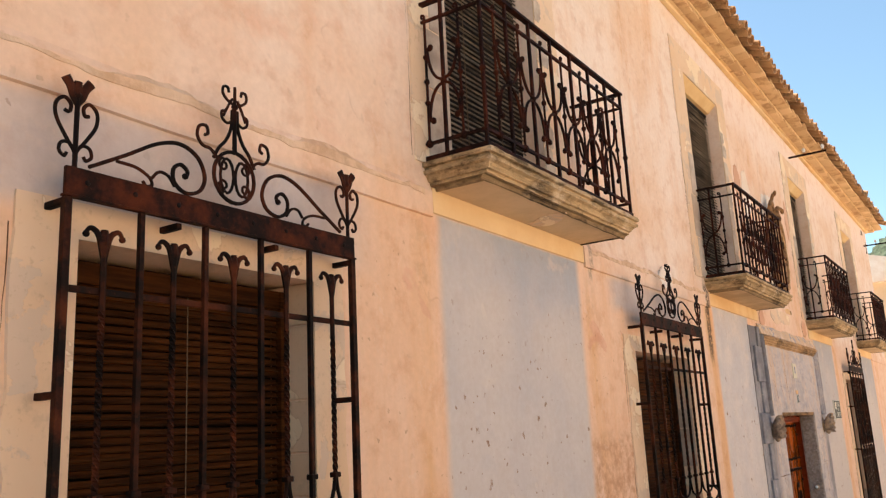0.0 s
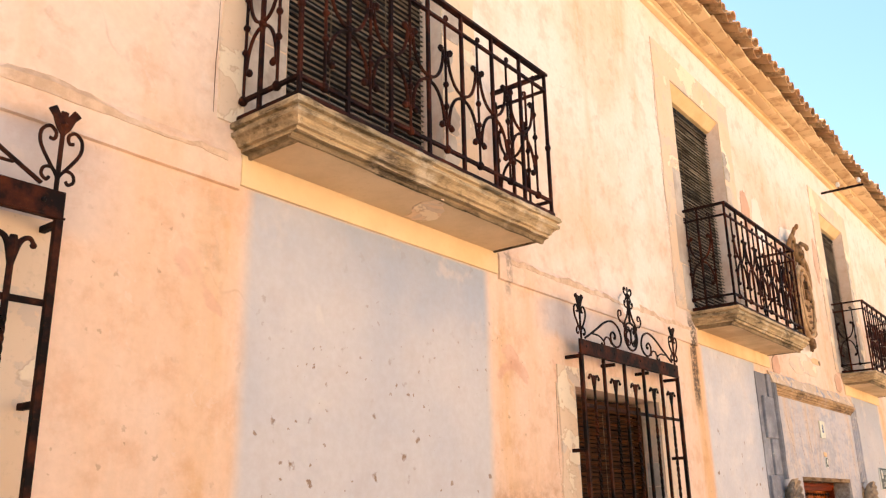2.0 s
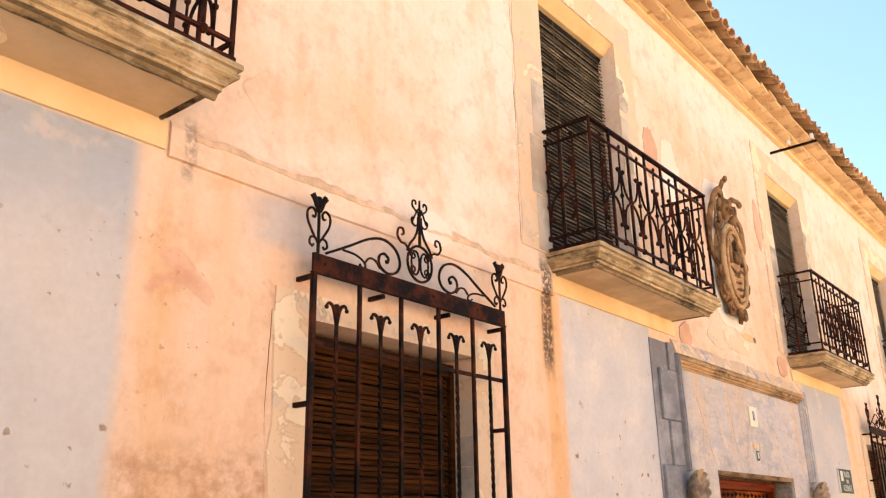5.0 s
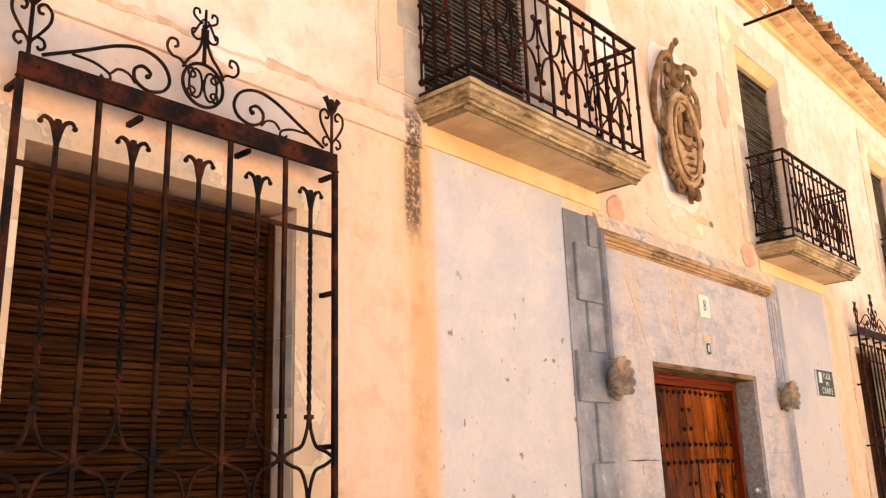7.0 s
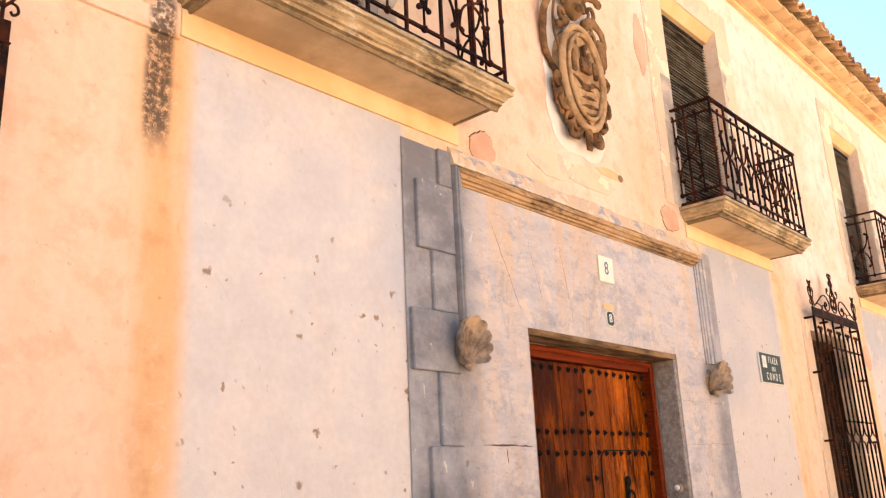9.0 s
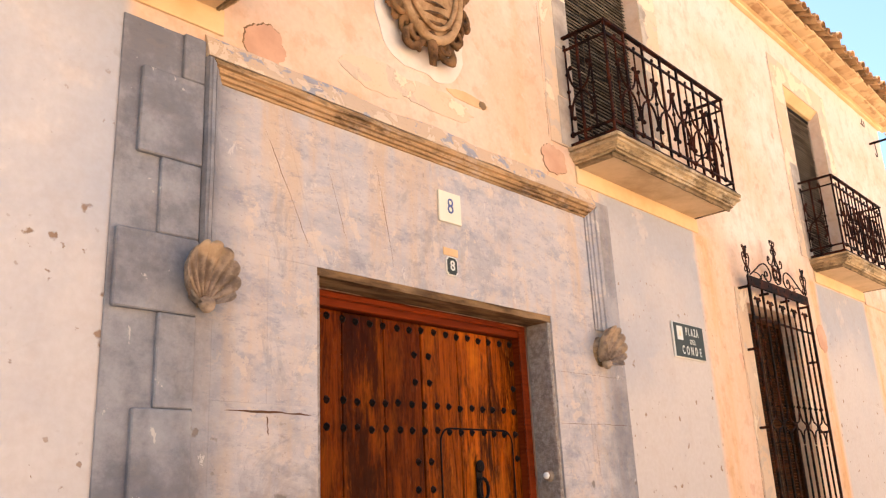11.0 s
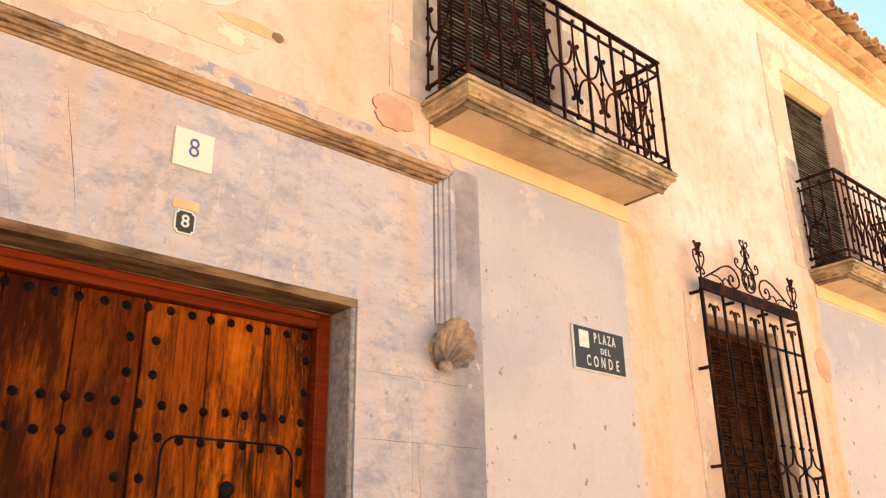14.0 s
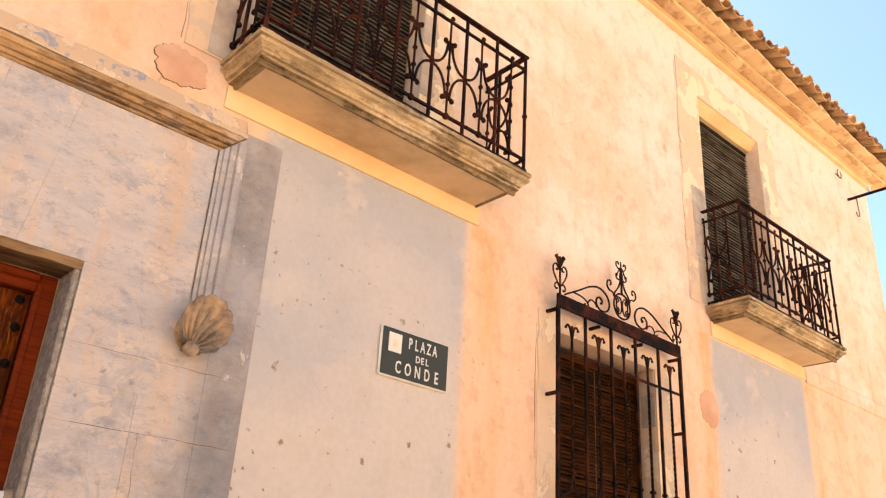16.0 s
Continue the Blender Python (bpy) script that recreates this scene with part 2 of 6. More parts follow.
def mould_stone(name, base, dark, pale, grime=0.5):
    """Weathered moulding: grime in long patches, fine layers along the course, chips and grain."""
    m = Mat(name, 0.92)
    patch, layer = m.noise(2.4, 6, 0.7, by=(0.8, 1, 2.2)), m.noise(13, 6, 0.74, by=(0.3, 1, 4.6))
    chip, fine = m.noise(24, 5, 0.7), m.noise(90, 3, 0.6)
    c = m.mix(m.ramp(layer, 0.38, 0.62), tuple(v * 0.62 for v in base), base)
    c = m.mix(m.math("MULTIPLY", m.ramp(m.noise(4.5, 5, 0.65), 0.50, 0.66), 0.6), c, pale)
    foul = m.math("MULTIPLY", m.ramp(patch, 0.47, 0.60), m.ramp(layer, 0.36, 0.58))
    c = m.mix(m.math("MULTIPLY", foul, grime), c, dark)
    c = m.mix(m.math("MULTIPLY", m.ramp(chip, 0.56, 0.68), 0.55), c, tuple(v * 0.35 for v in base))
    c = m.mix(m.math("MULTIPLY", m.ramp(fine, 0.5, 0.75), 0.2), c, dark)
    m.bump(m.math("ADD", m.math("MULTIPLY", layer, 0.7), m.math("ADD", m.math("MULTIPLY", chip, 0.5), m.math("MULTIPLY", fine, 0.15))), 0.6, 0.012)
    return m.done(c)


def flaked(name, base, under, pale, scale):
    """Limewash in layers: flaked edges between an under coat, a base coat and pale scabs."""
    m = Mat(name, 0.92)
    a, b, f = m.noise(scale, 6, 0.6, warp=0.3), m.noise(scale * 0.7, 5, 0.6, warp=0.5), m.noise(45, 4, 0.6)
    x, y, z = m.axes()
    c = m.mix(m.ramp(m.noise(1.3, 5), 0.35, 0.68), base, m.mix(0.5, base, (0.72, 0.46, 0.26)))
    low = m.ramp(a, 0.545, 0.565)
    c = m.mix(low, c, under)
    high = m.ramp(b, 0.555, 0.57)
    c = m.mix(m.math("MULTIPLY", high, 0.85), c, pale)
    lip = m.math("MULTIPLY", m.ramp(b, 0.545, 0.553), m.math("SUBTRACT", 1.0, m.ramp(b, 0.556, 0.564)))
    c = m.mix(m.math("MULTIPLY", lip, 0.22), c, (0.34, 0.20, 0.11))
    c = m.mix(m.math("MULTIPLY", m.ramp(m.noise(9, 6, 0.7), 0.55, 0.7), 0.3), c, tuple(v * 0.55 for v in base))
    c = m.mix(m.math("MULTIPLY", m.ramp(f, 0.58, 0.75), 0.25), c, (0.30, 0.19, 0.11))
    m.bump(m.math("ADD", m.math("SUBTRACT", m.math("MULTIPLY", high, 0.5), m.math("MULTIPLY", low, 0.5)), m.math("MULTIPLY", f, 0.3)), 0.4, 0.006)
    return m.done(c)


def portal_paint():
    """Pale lavender limewash over ashlar, brushed and worn through to ochre and blue."""
    m = Mat("portal_limewash", 0.92)
    brush, cloud, fine = m.noise(2.6, 6, 0.72, by=(1, 1, 2.6)), m.noise(1.1, 5, 0.6), m.noise(30, 4, 0.6)
    drip = m.noise(2.4, 5, 0.6, by=(2.2, 1, 0.35))
    x, y, z = m.axes()
    c = m.mix(m.ramp(brush, 0.35, 0.65), (0.43, 0.405, 0.42), (0.56, 0.50, 0.475))
    c = m.mix(m.math("MULTIPLY", m.ramp(drip, 0.44, 0.68), 0.58), c, (0.60, 0.39, 0.22))
    c = m.mix(m.math("MULTIPLY", m.ramp(m.noise(4.2, 6, 0.78, by=(0.8, 1, 1.5)), 0.52, 0.66), 0.5), c, (0.25, 0.26, 0.32))
    c = m.mix(m.math("MULTIPLY", m.ramp(m.noise(7, 6, 0.75, by=(1, 1, 1.6)), 0.50, 0.64), 0.5), c, (0.58, 0.46, 0.36))
    c = m.mix(m.math("MULTIPLY", m.ramp(m.noise(15, 6, 0.8, by=(0.8, 1, 1.8)), 0.54, 0.66), 0.45), c, (0.24, 0.23, 0.27))
    c = m.mix(m.math("MULTIPLY", m.ramp(m.noise(46, 4, 0.75, by=(0.6, 1, 1.5)), 0.56, 0.66), 0.45), c, (0.66, 0.56, 0.47))
    c = m.mix(m.math("MULTIPLY", m.ramp(m.noise(34, 5, 0.8), 0.60, 0.68), 0.5), c, (0.22, 0.17, 0.15))
    # smeared patches of bare grey and chalky scabs with hard edges
    smear = m.ramp(m.noise(2.1, 7, 0.72, by=(1.3, 1, 1.0), warp=0.6), 0.535, 0.60)
    c = m.mix(m.math("MULTIPLY", smear, 0.4), c, m.mix(m.ramp(fine, 0.4, 0.6), (0.25, 0.24, 0.255), (0.34, 0.32, 0.33)))
    scab = m.ramp(m.noise(5.2, 6, 0.66, warp=0.4), 0.60, 0.615)
    c = m.mix(m.math("MULTIPLY", scab, 0.55), c, (0.66, 0.53, 0.42))
    foot = m.math("MULTIPLY", m.math("SUBTRACT", 1.0, m.ramp(m.math("ADD", z, m.math("MULTIPLY", brush, 0.9)), 1.5, 2.3)), m.ramp(m.noise(3.4, 6, 0.7), 0.42, 0.60))
    c = m.mix(m.math("MULTIPLY", foot, 0.55), c, (0.28, 0.235, 0.21))
    left = m.math("SUBTRACT", 1.0, m.ramp(x, 9.0, 9.35))
    right = m.math("MULTIPLY", m.ramp(x, 12.1, 12.35), 0.8)
    c = m.mix(m.math("MULTIPLY", m.math("MAXIMUM", left, right), 0.82), c, m.mix(m.ramp(m.math("ADD", m.math("MULTIPLY", cloud, 0.5), m.math("MULTIPLY", m.noise(4.2, 7, 0.75), 0.5)), 0.40, 0.62), (0.12, 0.125, 0.15), (0.32, 0.32, 0.345)))
    chip = m.ramp(m.noise(6.5, 6, 0.7, by=(1.4, 1, 0.8), warp=0.3), 0.645, 0.665)
    c = m.mix(m.math("MULTIPLY", chip, 0.7), c, (0.62, 0.56, 0.52))
    spots = m.math("MULTIPLY", m.math("MULTIPLY", m.pits(9, 0.42, 0.26), 2.2, True), m.math("SUBTRACT", 1.0, m.ramp(z, 1.5, 2.4)))
    c = m.mix(m.math("MULTIPLY", spots, 0.85), c, (0.22, 0.18, 0.15))
    m.bump(m.math("ADD", m.math("MULTIPLY", brush, 0.8), m.math("SUBTRACT", m.math("MULTIPLY", fine, 0.3), spots)), 0.35, 0.012)
    return m.done(c)


def iron_rust(name, dark=(0.009, 0.006, 0.005), rust=(0.060, 0.017, 0.008), lo=0.42, hi=0.72, rough=0.62):
    m = Mat(name, rough, 0.0, shine=0.06)
    a, f = m.noise(7, 5, 0.65), m.noise(60, 3)
    c = m.mix(m.ramp(a, lo, hi), dark, rust)
    c = m.mix(m.math("MULTIPLY", m.ramp(f, 0.58, 0.78), 0.3), c, (0.13, 0.042, 0.016))
    m.bump(m.math("ADD", a, m.math("MULTIPLY", f, 0.6)), 0.35, 0.004)
    return m.done(c)


def slat_wood(name, light, dark, gloss=0.6):
    m = Mat(name, gloss, shine=0.03)
    info = m.n("ShaderNodeObjectInfo")
    grain = m.noise(9, 6, 0.65, by=(0.35, 1, 7))
    cell = m.noise(2.0, 4)
    c = m.mix(m.ramp(grain, 0.3, 0.7), dark, light)
    c = m.mix(m.math("MULTIPLY", info.outputs["Random"], 0.55), c, dark)
    c = m.mix(m.math("MULTIPLY", m.ramp(cell, 0.45, 0.7), 0.4), c, light)
    m.bump(grain, 0.3, 0.003)
    return m.done(c)


def plank_wood():
    m = Mat("varnished_plank", 0.55, shine=0.025)
    info = m.n("ShaderNodeObjectInfo")
    x, y, z = m.axes()
    grain = m.noise(7, 8, 0.74, by=(4.5, 1, 0.42), warp=0.8)
    blot = m.noise(2.6, 5, 0.65, by=(1.3, 1, 0.6))
    c = m.mix(m.ramp(grain, 0.30, 0.68), (0.022, 0.004, 0.001), (0.44, 0.088, 0.003))
    c = m.mix(m.math("MULTIPLY", m.ramp(blot, 0.5, 0.72), 0.7), c, (0.62, 0.175, 0.008))
    c = m.mix(m.math("MULTIPLY", m.ramp(m.noise(2.3, 7, 0.75, by=(2.4, 1, 0.45)), 0.46, 0.60), 0.9), c, (0.016, 0.005, 0.002))
    knot = m.pits(3.2, 0.72, 0.16)
    c = m.mix(m.math("MULTIPLY", m.math("MULTIPLY", knot, 2.0, True), 0.8), c, (0.012, 0.003, 0.001))
    c = m.mix(m.math("MULTIPLY", info.outputs["Random"], 0.55), c, (0.085, 0.015, 0.002))
    c = m.mix(m.math("MULTIPLY", m.ramp(m.noise(11, 6, 0.7, by=(2.2, 1, 0.5), warp=0.5), 0.60, 0.74), 0.4), c, (0.70, 0.22, 0.015))
    # the leaf below x = 10.655 is multiplied darker and redder
    c = m.mix(m.math("MULTIPLY", m.math("LESS_THAN", x, 10.655), 0.58), c, m.mix(1.0, c, (0.30, 0.15, 0.10), "MULTIPLY"))
    m.bump(grain, 0.3, 0.006)
    return m.done(c, m.ramp(blot, 0.2, 1.1))


def tile_clay(name, a, b, c2):
    m = Mat(name, 0.9)
    info = m.n("ShaderNodeObjectInfo")
    n1, f = m.noise(6, 5, 0.6), m.noise(40, 3)
    c = m.mix(info.outputs["Random"], a, b)
    c = m.mix(m.math("MULTIPLY", m.ramp(n1, 0.48, 0.66), 0.6), c, c2)
    m.bump(m.math("ADD", n1, m.math("MULTIPLY", f, 0.4)), 0.4, 0.008)
    return m.done(c)


def plain(name, color, rough=0.6, metal=0.0, vary=0.2, scale=8.0):
    m = Mat(name, rough, metal)
    n1 = m.noise(scale, 5, 0.6)
    m.bump(n1, 0.15, 0.004)
    return m.done(m.mix(m.math("MULTIPLY", m.ramp(n1, 0.35, 0.7), vary), color, tuple(v * 0.55 for v in color)))


PLASTER = facade_plaster()
PORTAL = portal_paint()
BAND = stone("band_limewash", (0.78, 0.53, 0.29), (0.66, 0.41, 0.21), (0.77, 0.58, 0.39), 0.6, 2.6)
FRAME = flaked("surround_limewash", (0.74, 0.555, 0.395), (0.65, 0.495, 0.37), (0.83, 0.67, 0.48), 3.2)
ASHLAR = stone("bare_ashlar", (0.60, 0.50, 0.41), (0.33, 0.26, 0.21), (0.56, 0.41, 0.29), 0.5, 3.4)
CORNICE = mould_stone("weathered_cornice", (0.58, 0.41, 0.23), (0.035, 0.022, 0.012), (0.70, 0.57, 0.42), 0.85)
SOFFIT = stone("soffit_plaster", (0.66, 0.47, 0.29), (0.44, 0.30, 0.17), (0.70, 0.53, 0.35), 0.5, 2.2)
HOOD = mould_stone("hood_stone", (0.56, 0.34, 0.17), (0.06, 0.032, 0.016), (0.52, 0.40, 0.32), 0.9)
DRIP = mould_stone("dark_drip_stone", (0.34, 0.23, 0.125), (0.025, 0.016, 0.010), (0.46, 0.34, 0.22), 0.95)
SHELL = stone("shell_stone", (0.46, 0.34, 0.25), (0.20, 0.145, 0.11), (0.60, 0.40, 0.22), 0.5, 15, bump=0.7)
# dark noise puts the shade of the carving's hollows into the stone's colour
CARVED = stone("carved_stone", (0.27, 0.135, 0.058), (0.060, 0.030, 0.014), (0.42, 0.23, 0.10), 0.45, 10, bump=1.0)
SHIELD = stone("pale_carved_stone", (0.52, 0.31, 0.155), (0.30, 0.165, 0.075), (0.62, 0.40, 0.22), 0.45, 14, bump=0.8)
WHITE_PLASTER = stone("white_plaster", (0.86, 0.78, 0.70), (0.78, 0.67, 0.57), (0.77, 0.58, 0.43), 0.5, 3)
ROUGH_EDGE = stone("rough_broken_plaster", (0.76, 0.53, 0.36), (0.60, 0.39, 0.25), (0.80, 0.62, 0.46), 0.5, 14, bump=0.8)
SALMON = stone("bare_salmon_render", (0.66, 0.38, 0.25), (0.56, 0.31, 0.2), (0.70, 0.46, 0.32), 0.5, 4)
REVEAL = stone("rough_granite", (0.46, 0.405, 0.365), (0.27, 0.22, 0.19), (0.46, 0.37, 0.29), 0.4, 34, bump=0.9)
LINTEL = stone("brown_lintel_stone", (0.30, 0.172, 0.078), (0.085, 0.045, 0.022), (0.42, 0.27, 0.15), 0.5, 16, by=(0.22, 1, 1), bump=1.0)
IRON = iron_rust("wrought_iron", (0.008, 0.005, 0.004), (0.078, 0.020, 0.008), 0.42, 0.72)
BAND_IRON = iron_rust("rusted_band_iron", (0.009, 0.005, 0.004), (0.075, 0.017, 0.006), 0.40, 0.68)
RAIL_IRON = iron_rust("rusted_rail_iron", (0.012, 0.005, 0.004), (0.080, 0.019, 0.008), 0.4, 0.75)
NAIL = iron_rust("nail_iron", (0.010, 0.007, 0.006), (0.045, 0.016, 0.009), 0.5, 0.8, 0.62)
BLIND = slat_wood("brown_slat", (0.092, 0.030, 0.007), (0.013, 0.0045, 0.0015))
REED = slat_wood("grey_reed_slat", (0.44, 0.36, 0.29), (0.022, 0.014, 0.009), 0.7)
NEAR_BLACK = plain("near_black", (0.010, 0.006, 0.004), 0.7)
PLANK = plank_wood()
DOOR_FRAME = slat_wood("red_door_frame", (0.26, 0.040, 0.008), (0.11, 0.016, 0.004), 0.4)
BRICK = tile_clay("eave_brick", (0.56, 0.36, 0.19), (0.76, 0.54, 0.31), (0.34, 0.17, 0.07))
ROOF_TILE = tile_clay("roof_tile", (0.36, 0.19, 0.09), (0.60, 0.37, 0.19), (0.06, 0.03, 0.016))
# ochre paint of the eaves; on the doorway heads it stands for bounce light
EAVE_PAINT_AND_GLOW = stone("ochre_eave_paint_and_glow", (0.80, 0.58, 0.31), (0.70, 0.46, 0.23), (0.80, 0.63, 0.40), 0.5, 2.2)
LEDGE = flaked("flaking_ledge_limewash", (0.60, 0.44, 0.31), (0.36, 0.345, 0.37), (0.72, 0.56, 0.41), 9.0)
TILE_WHITE = plain("glazed_ivory", (0.80, 0.74, 0.58), 0.25, 0, 0.12)
TILE_BLUE = plain("glazed_blue", (0.10, 0.13, 0.30), 0.3)
PLATE = plain("dark_green_enamel", (0.048, 0.052, 0.046), 0.35)
PLATE_WHITE = plain("white_enamel", (0.72, 0.70, 0.64), 0.4, 0, 0.2)
PORCELAIN = plain("porcelain", (0.75, 0.74, 0.72), 0.2, 0, 0.1)
CRACK = plain("open_crack", (0.13, 0.06, 0.03), 0.95)
CORD = plain("dull_cord", (0.16, 0.11, 0.07), 0.8)
GROUND = stone("sandy_paving", (0.50, 0.395, 0.29), (0.39, 0.30, 0.21), (0.45, 0.355, 0.26), 0.5, 0.7)
OPPOSITE = stone("cream_render", (0.77, 0.60, 0.42), (0.67, 0.49, 0.32), (0.73, 0.58, 0.43), 0.5, 0.8)
FOLIAGE = stone("dark_foliage", (0.085, 0.11, 0.06), (0.03, 0.042, 0.025), (0.11, 0.115, 0.07), 0.5, 0.5)
CABLE = plain("black_cable", (0.02, 0.02, 0.02), 0.6)


# ---------------------------------------------------------------- mesh tools
def part(name, bm, material, parent=None, label=""):
    """Links a bmesh as one mesh object, under a thing or a part."""
    me = bpy.data.meshes.new(name)
    bm.to_mesh(me)
    bm.free()
    me.materials.append(material)
    ob = new(name, me)
    if parent:
        ob.parent = parent
    if label:
        ob["label"] = label
    return ob


def shared(name, me, parent, m):
    ob = new(name, me)
    ob.parent = parent
    ob.matrix_basis = m
    return ob


def thing(name, label, category, at=(0, 0, 0), group="", kind=""):
    ob = new(name)
    ob.empty_display_size = 0.1
    ob.location = at
    return tagged(ob, label, category, group, kind)


def mesh_of(bm, name, material):
    me = bpy.data.meshes.new(name)
    bm.to_mesh(me)
    bm.free()
    me.materials.append(material)
    return me


def box(bm, x0, x1, y0, y1, z0, z1, bevel=0.0):
    r = bmesh.ops.create_cube(bm, size=1.0)
    for v in r["verts"]:
        v.co = Vector((x0 + (v.co.x + 0.5) * (x1 - x0), y0 + (v.co.y + 0.5) * (y1 - y0), z0 + (v.co.z + 0.5) * (z1 - z0)))
    if bevel:
        es = list({e for v in r["verts"] for e in v.link_edges})
        bmesh.ops.bevel(bm, geom=es, offset=bevel, segments=1, affect="EDGES", clamp_overlap=True)
    return bm


def boxed(*a, bevel=0.0):
    return box(bmesh.new(), *a, bevel=bevel)


def sweep(bm, pts, r, sides=6, flat=1.0, taper=None, twist=0.0, caps=True):
    """A bar along a line of points; r its half thickness, flat the ratio of its depth."""
    pts = [Vector(p) for p in pts]
    n = len(pts)
    rings = []
    up = Vector((0, 1, 0))
    for i, p in enumerate(pts):
        d = (pts[min(i + 1, n - 1)] - pts[max(i - 1, 0)]).normalized()
        if abs(d.dot(up)) > 0.95:
            side = Vector((1, 0, 0))
        else:
            side = d.cross(up).normalized()
        other = side.cross(d).normalized()
        k = r * (taper(i / (n - 1)) if taper else 1.0)
        ring = []
        for s in range(sides):
            a = 2 * math.pi * (s + 0.5) / sides + twist * i
            ring.append(bm.verts.new(p + side * (math.cos(a) * k) + other * (math.sin(a) * k * flat)))
        rings.append(ring)
    for a, b in zip(rings, rings[1:]):
        for s in range(sides):
            bm.faces.new((a[s], a[(s + 1) % sides], b[(s + 1) % sides], b[s]))
    if caps:
        bm.faces.new(list(reversed(rings[0])))
        bm.faces.new(rings[-1])
    return bm


def ball(bm, c, r, sx=1.0, sy=1.0, sz=1.0, seg=8):
    m = Matrix.Translation(c) @ Matrix.Diagonal((r * sx, r * sy, r * sz, 1))
    bmesh.ops.create_uvsphere(bm, u_segments=seg, v_segments=max(4, seg * 3 // 4), radius=1.0, matrix=m)
    return bm


def spiral(cx, cz, r0, r1, a0, a1, n=14):
    """Points of a scroll in the plane of the facade; angles in degrees."""
    out = []
    for i in range(n + 1):
        u = i / n
        a, r = radians(a0 + (a1 - a0) * u), r0 + (r1 - r0) * u
        out.append((cx + r * math.cos(a), 0.0, cz + r * math.sin(a)))
    return out


def smooth_line(ctrl, n=6):
    """A smooth line through control points (x, z)."""
    c = [Vector((x, 0, z)) for x, z in ctrl]
    c = [2 * c[0] - c[1]] + c + [2 * c[-1] - c[-2]]
    out = []
    for i in range(1, len(c) - 2):
        for k in range(n):
            u = k / n
            p0, p1, p2, p3 = c[i - 1:i + 3]
            out.append(0.5 * ((2 * p1) + (p2 - p0) * u + (2 * p0 - 5 * p1 + 4 * p2 - p3) * u * u + (3 * p1 - p0 - 3 * p2 + p3) * u ** 3))
    out.append(c[-2])
    return out


def moved(pts, dx=0, dy=0, dz=0, flip=1):
    return [Vector((p[0] * flip + dx, p[1] + dy, p[2] + dz)) for p in pts]


def profile_run(bm, prof, path):
    """Sweeps a profile of (out, z) along plan corners given as (x, y, outward x, outward y)."""
    rows = []
    for px, py, ox, oy in path:
        rows.append([bm.verts.new((px + ox * o, py + oy * o, z)) for o, z in prof])
    for a, b in zip(rows, rows[1:]):
        for i in range(len(prof) - 1):
            bm.faces.new((a[i], b[i], b[i + 1], a[i + 1]))
    return rows


def shade(ob, angle=35):
    for p in ob.data.polygons:
        p.use_smooth = True
    return ob


# ---------------------------------------------------------------- the place: numbers
X0, X1, EAVE = -7.0, 20.93, 6.51
WINDOWS = [dict(x0=0.39, x1=1.48, z0=0.75, top=2.91, g0=0.28, g1=1.61, collar=2.12, rail=0.285), dict(x0=5.11, x1=6.36, z0=0.35, top=2.82, g0=5.03, g1=6.51, collar=1.84, rail=0.325),
           dict(x0=14.82, x1=15.95, z0=-0.55, top=2.88, g0=14.69, g1=16.14, collar=1.92, rail=0.305)]
BALCONIES = [dict(x0=2.345, w=2.0, d0=2.63, d1=3.80), dict(x0=7.205, w=2.0, d0=7.285, d1=8.50), dict(x0=12.065, w=2.0, d0=12.20, d1=13.42),
             dict(x0=16.77, w=1.80, d0=16.905, d1=18.06)]
SLAB, RAIL, HEAD = 3.655, 4.57, 5.90
DOOR = dict(x0=9.70, x1=11.63, top=2.335)


def ground_z(x):
    return 0.55 - 0.108 * min(max(x, -9.0), 24.0)


# ---------------------------------------------------------------- ground
bm = bmesh.new()
xs = [-3000, -400, -60, -20] + [-9 + 1.5 * i for i in range(23)] + [30, 60, 400, 3000]
ys = [-3000, -400, -60, -20, -14, -10, -7, -5, -3, -1.5, -0.02, 0.6, 12, 60, 400, 3000]
grid = [[bm.verts.new((x, y, ground_z(x) + 0.012 * noise.noise(Vector((x, y, 0))))) for y in ys] for x in xs]
for a, b in zip(grid, grid[1:]):
    for k in range(len(ys) - 1):
        bm.faces.new((a[k], b[k], b[k + 1], a[k + 1]))
tagged(part("ground", bm, GROUND), "pale sandy paving of the sloping square", "ground", kind="structure")


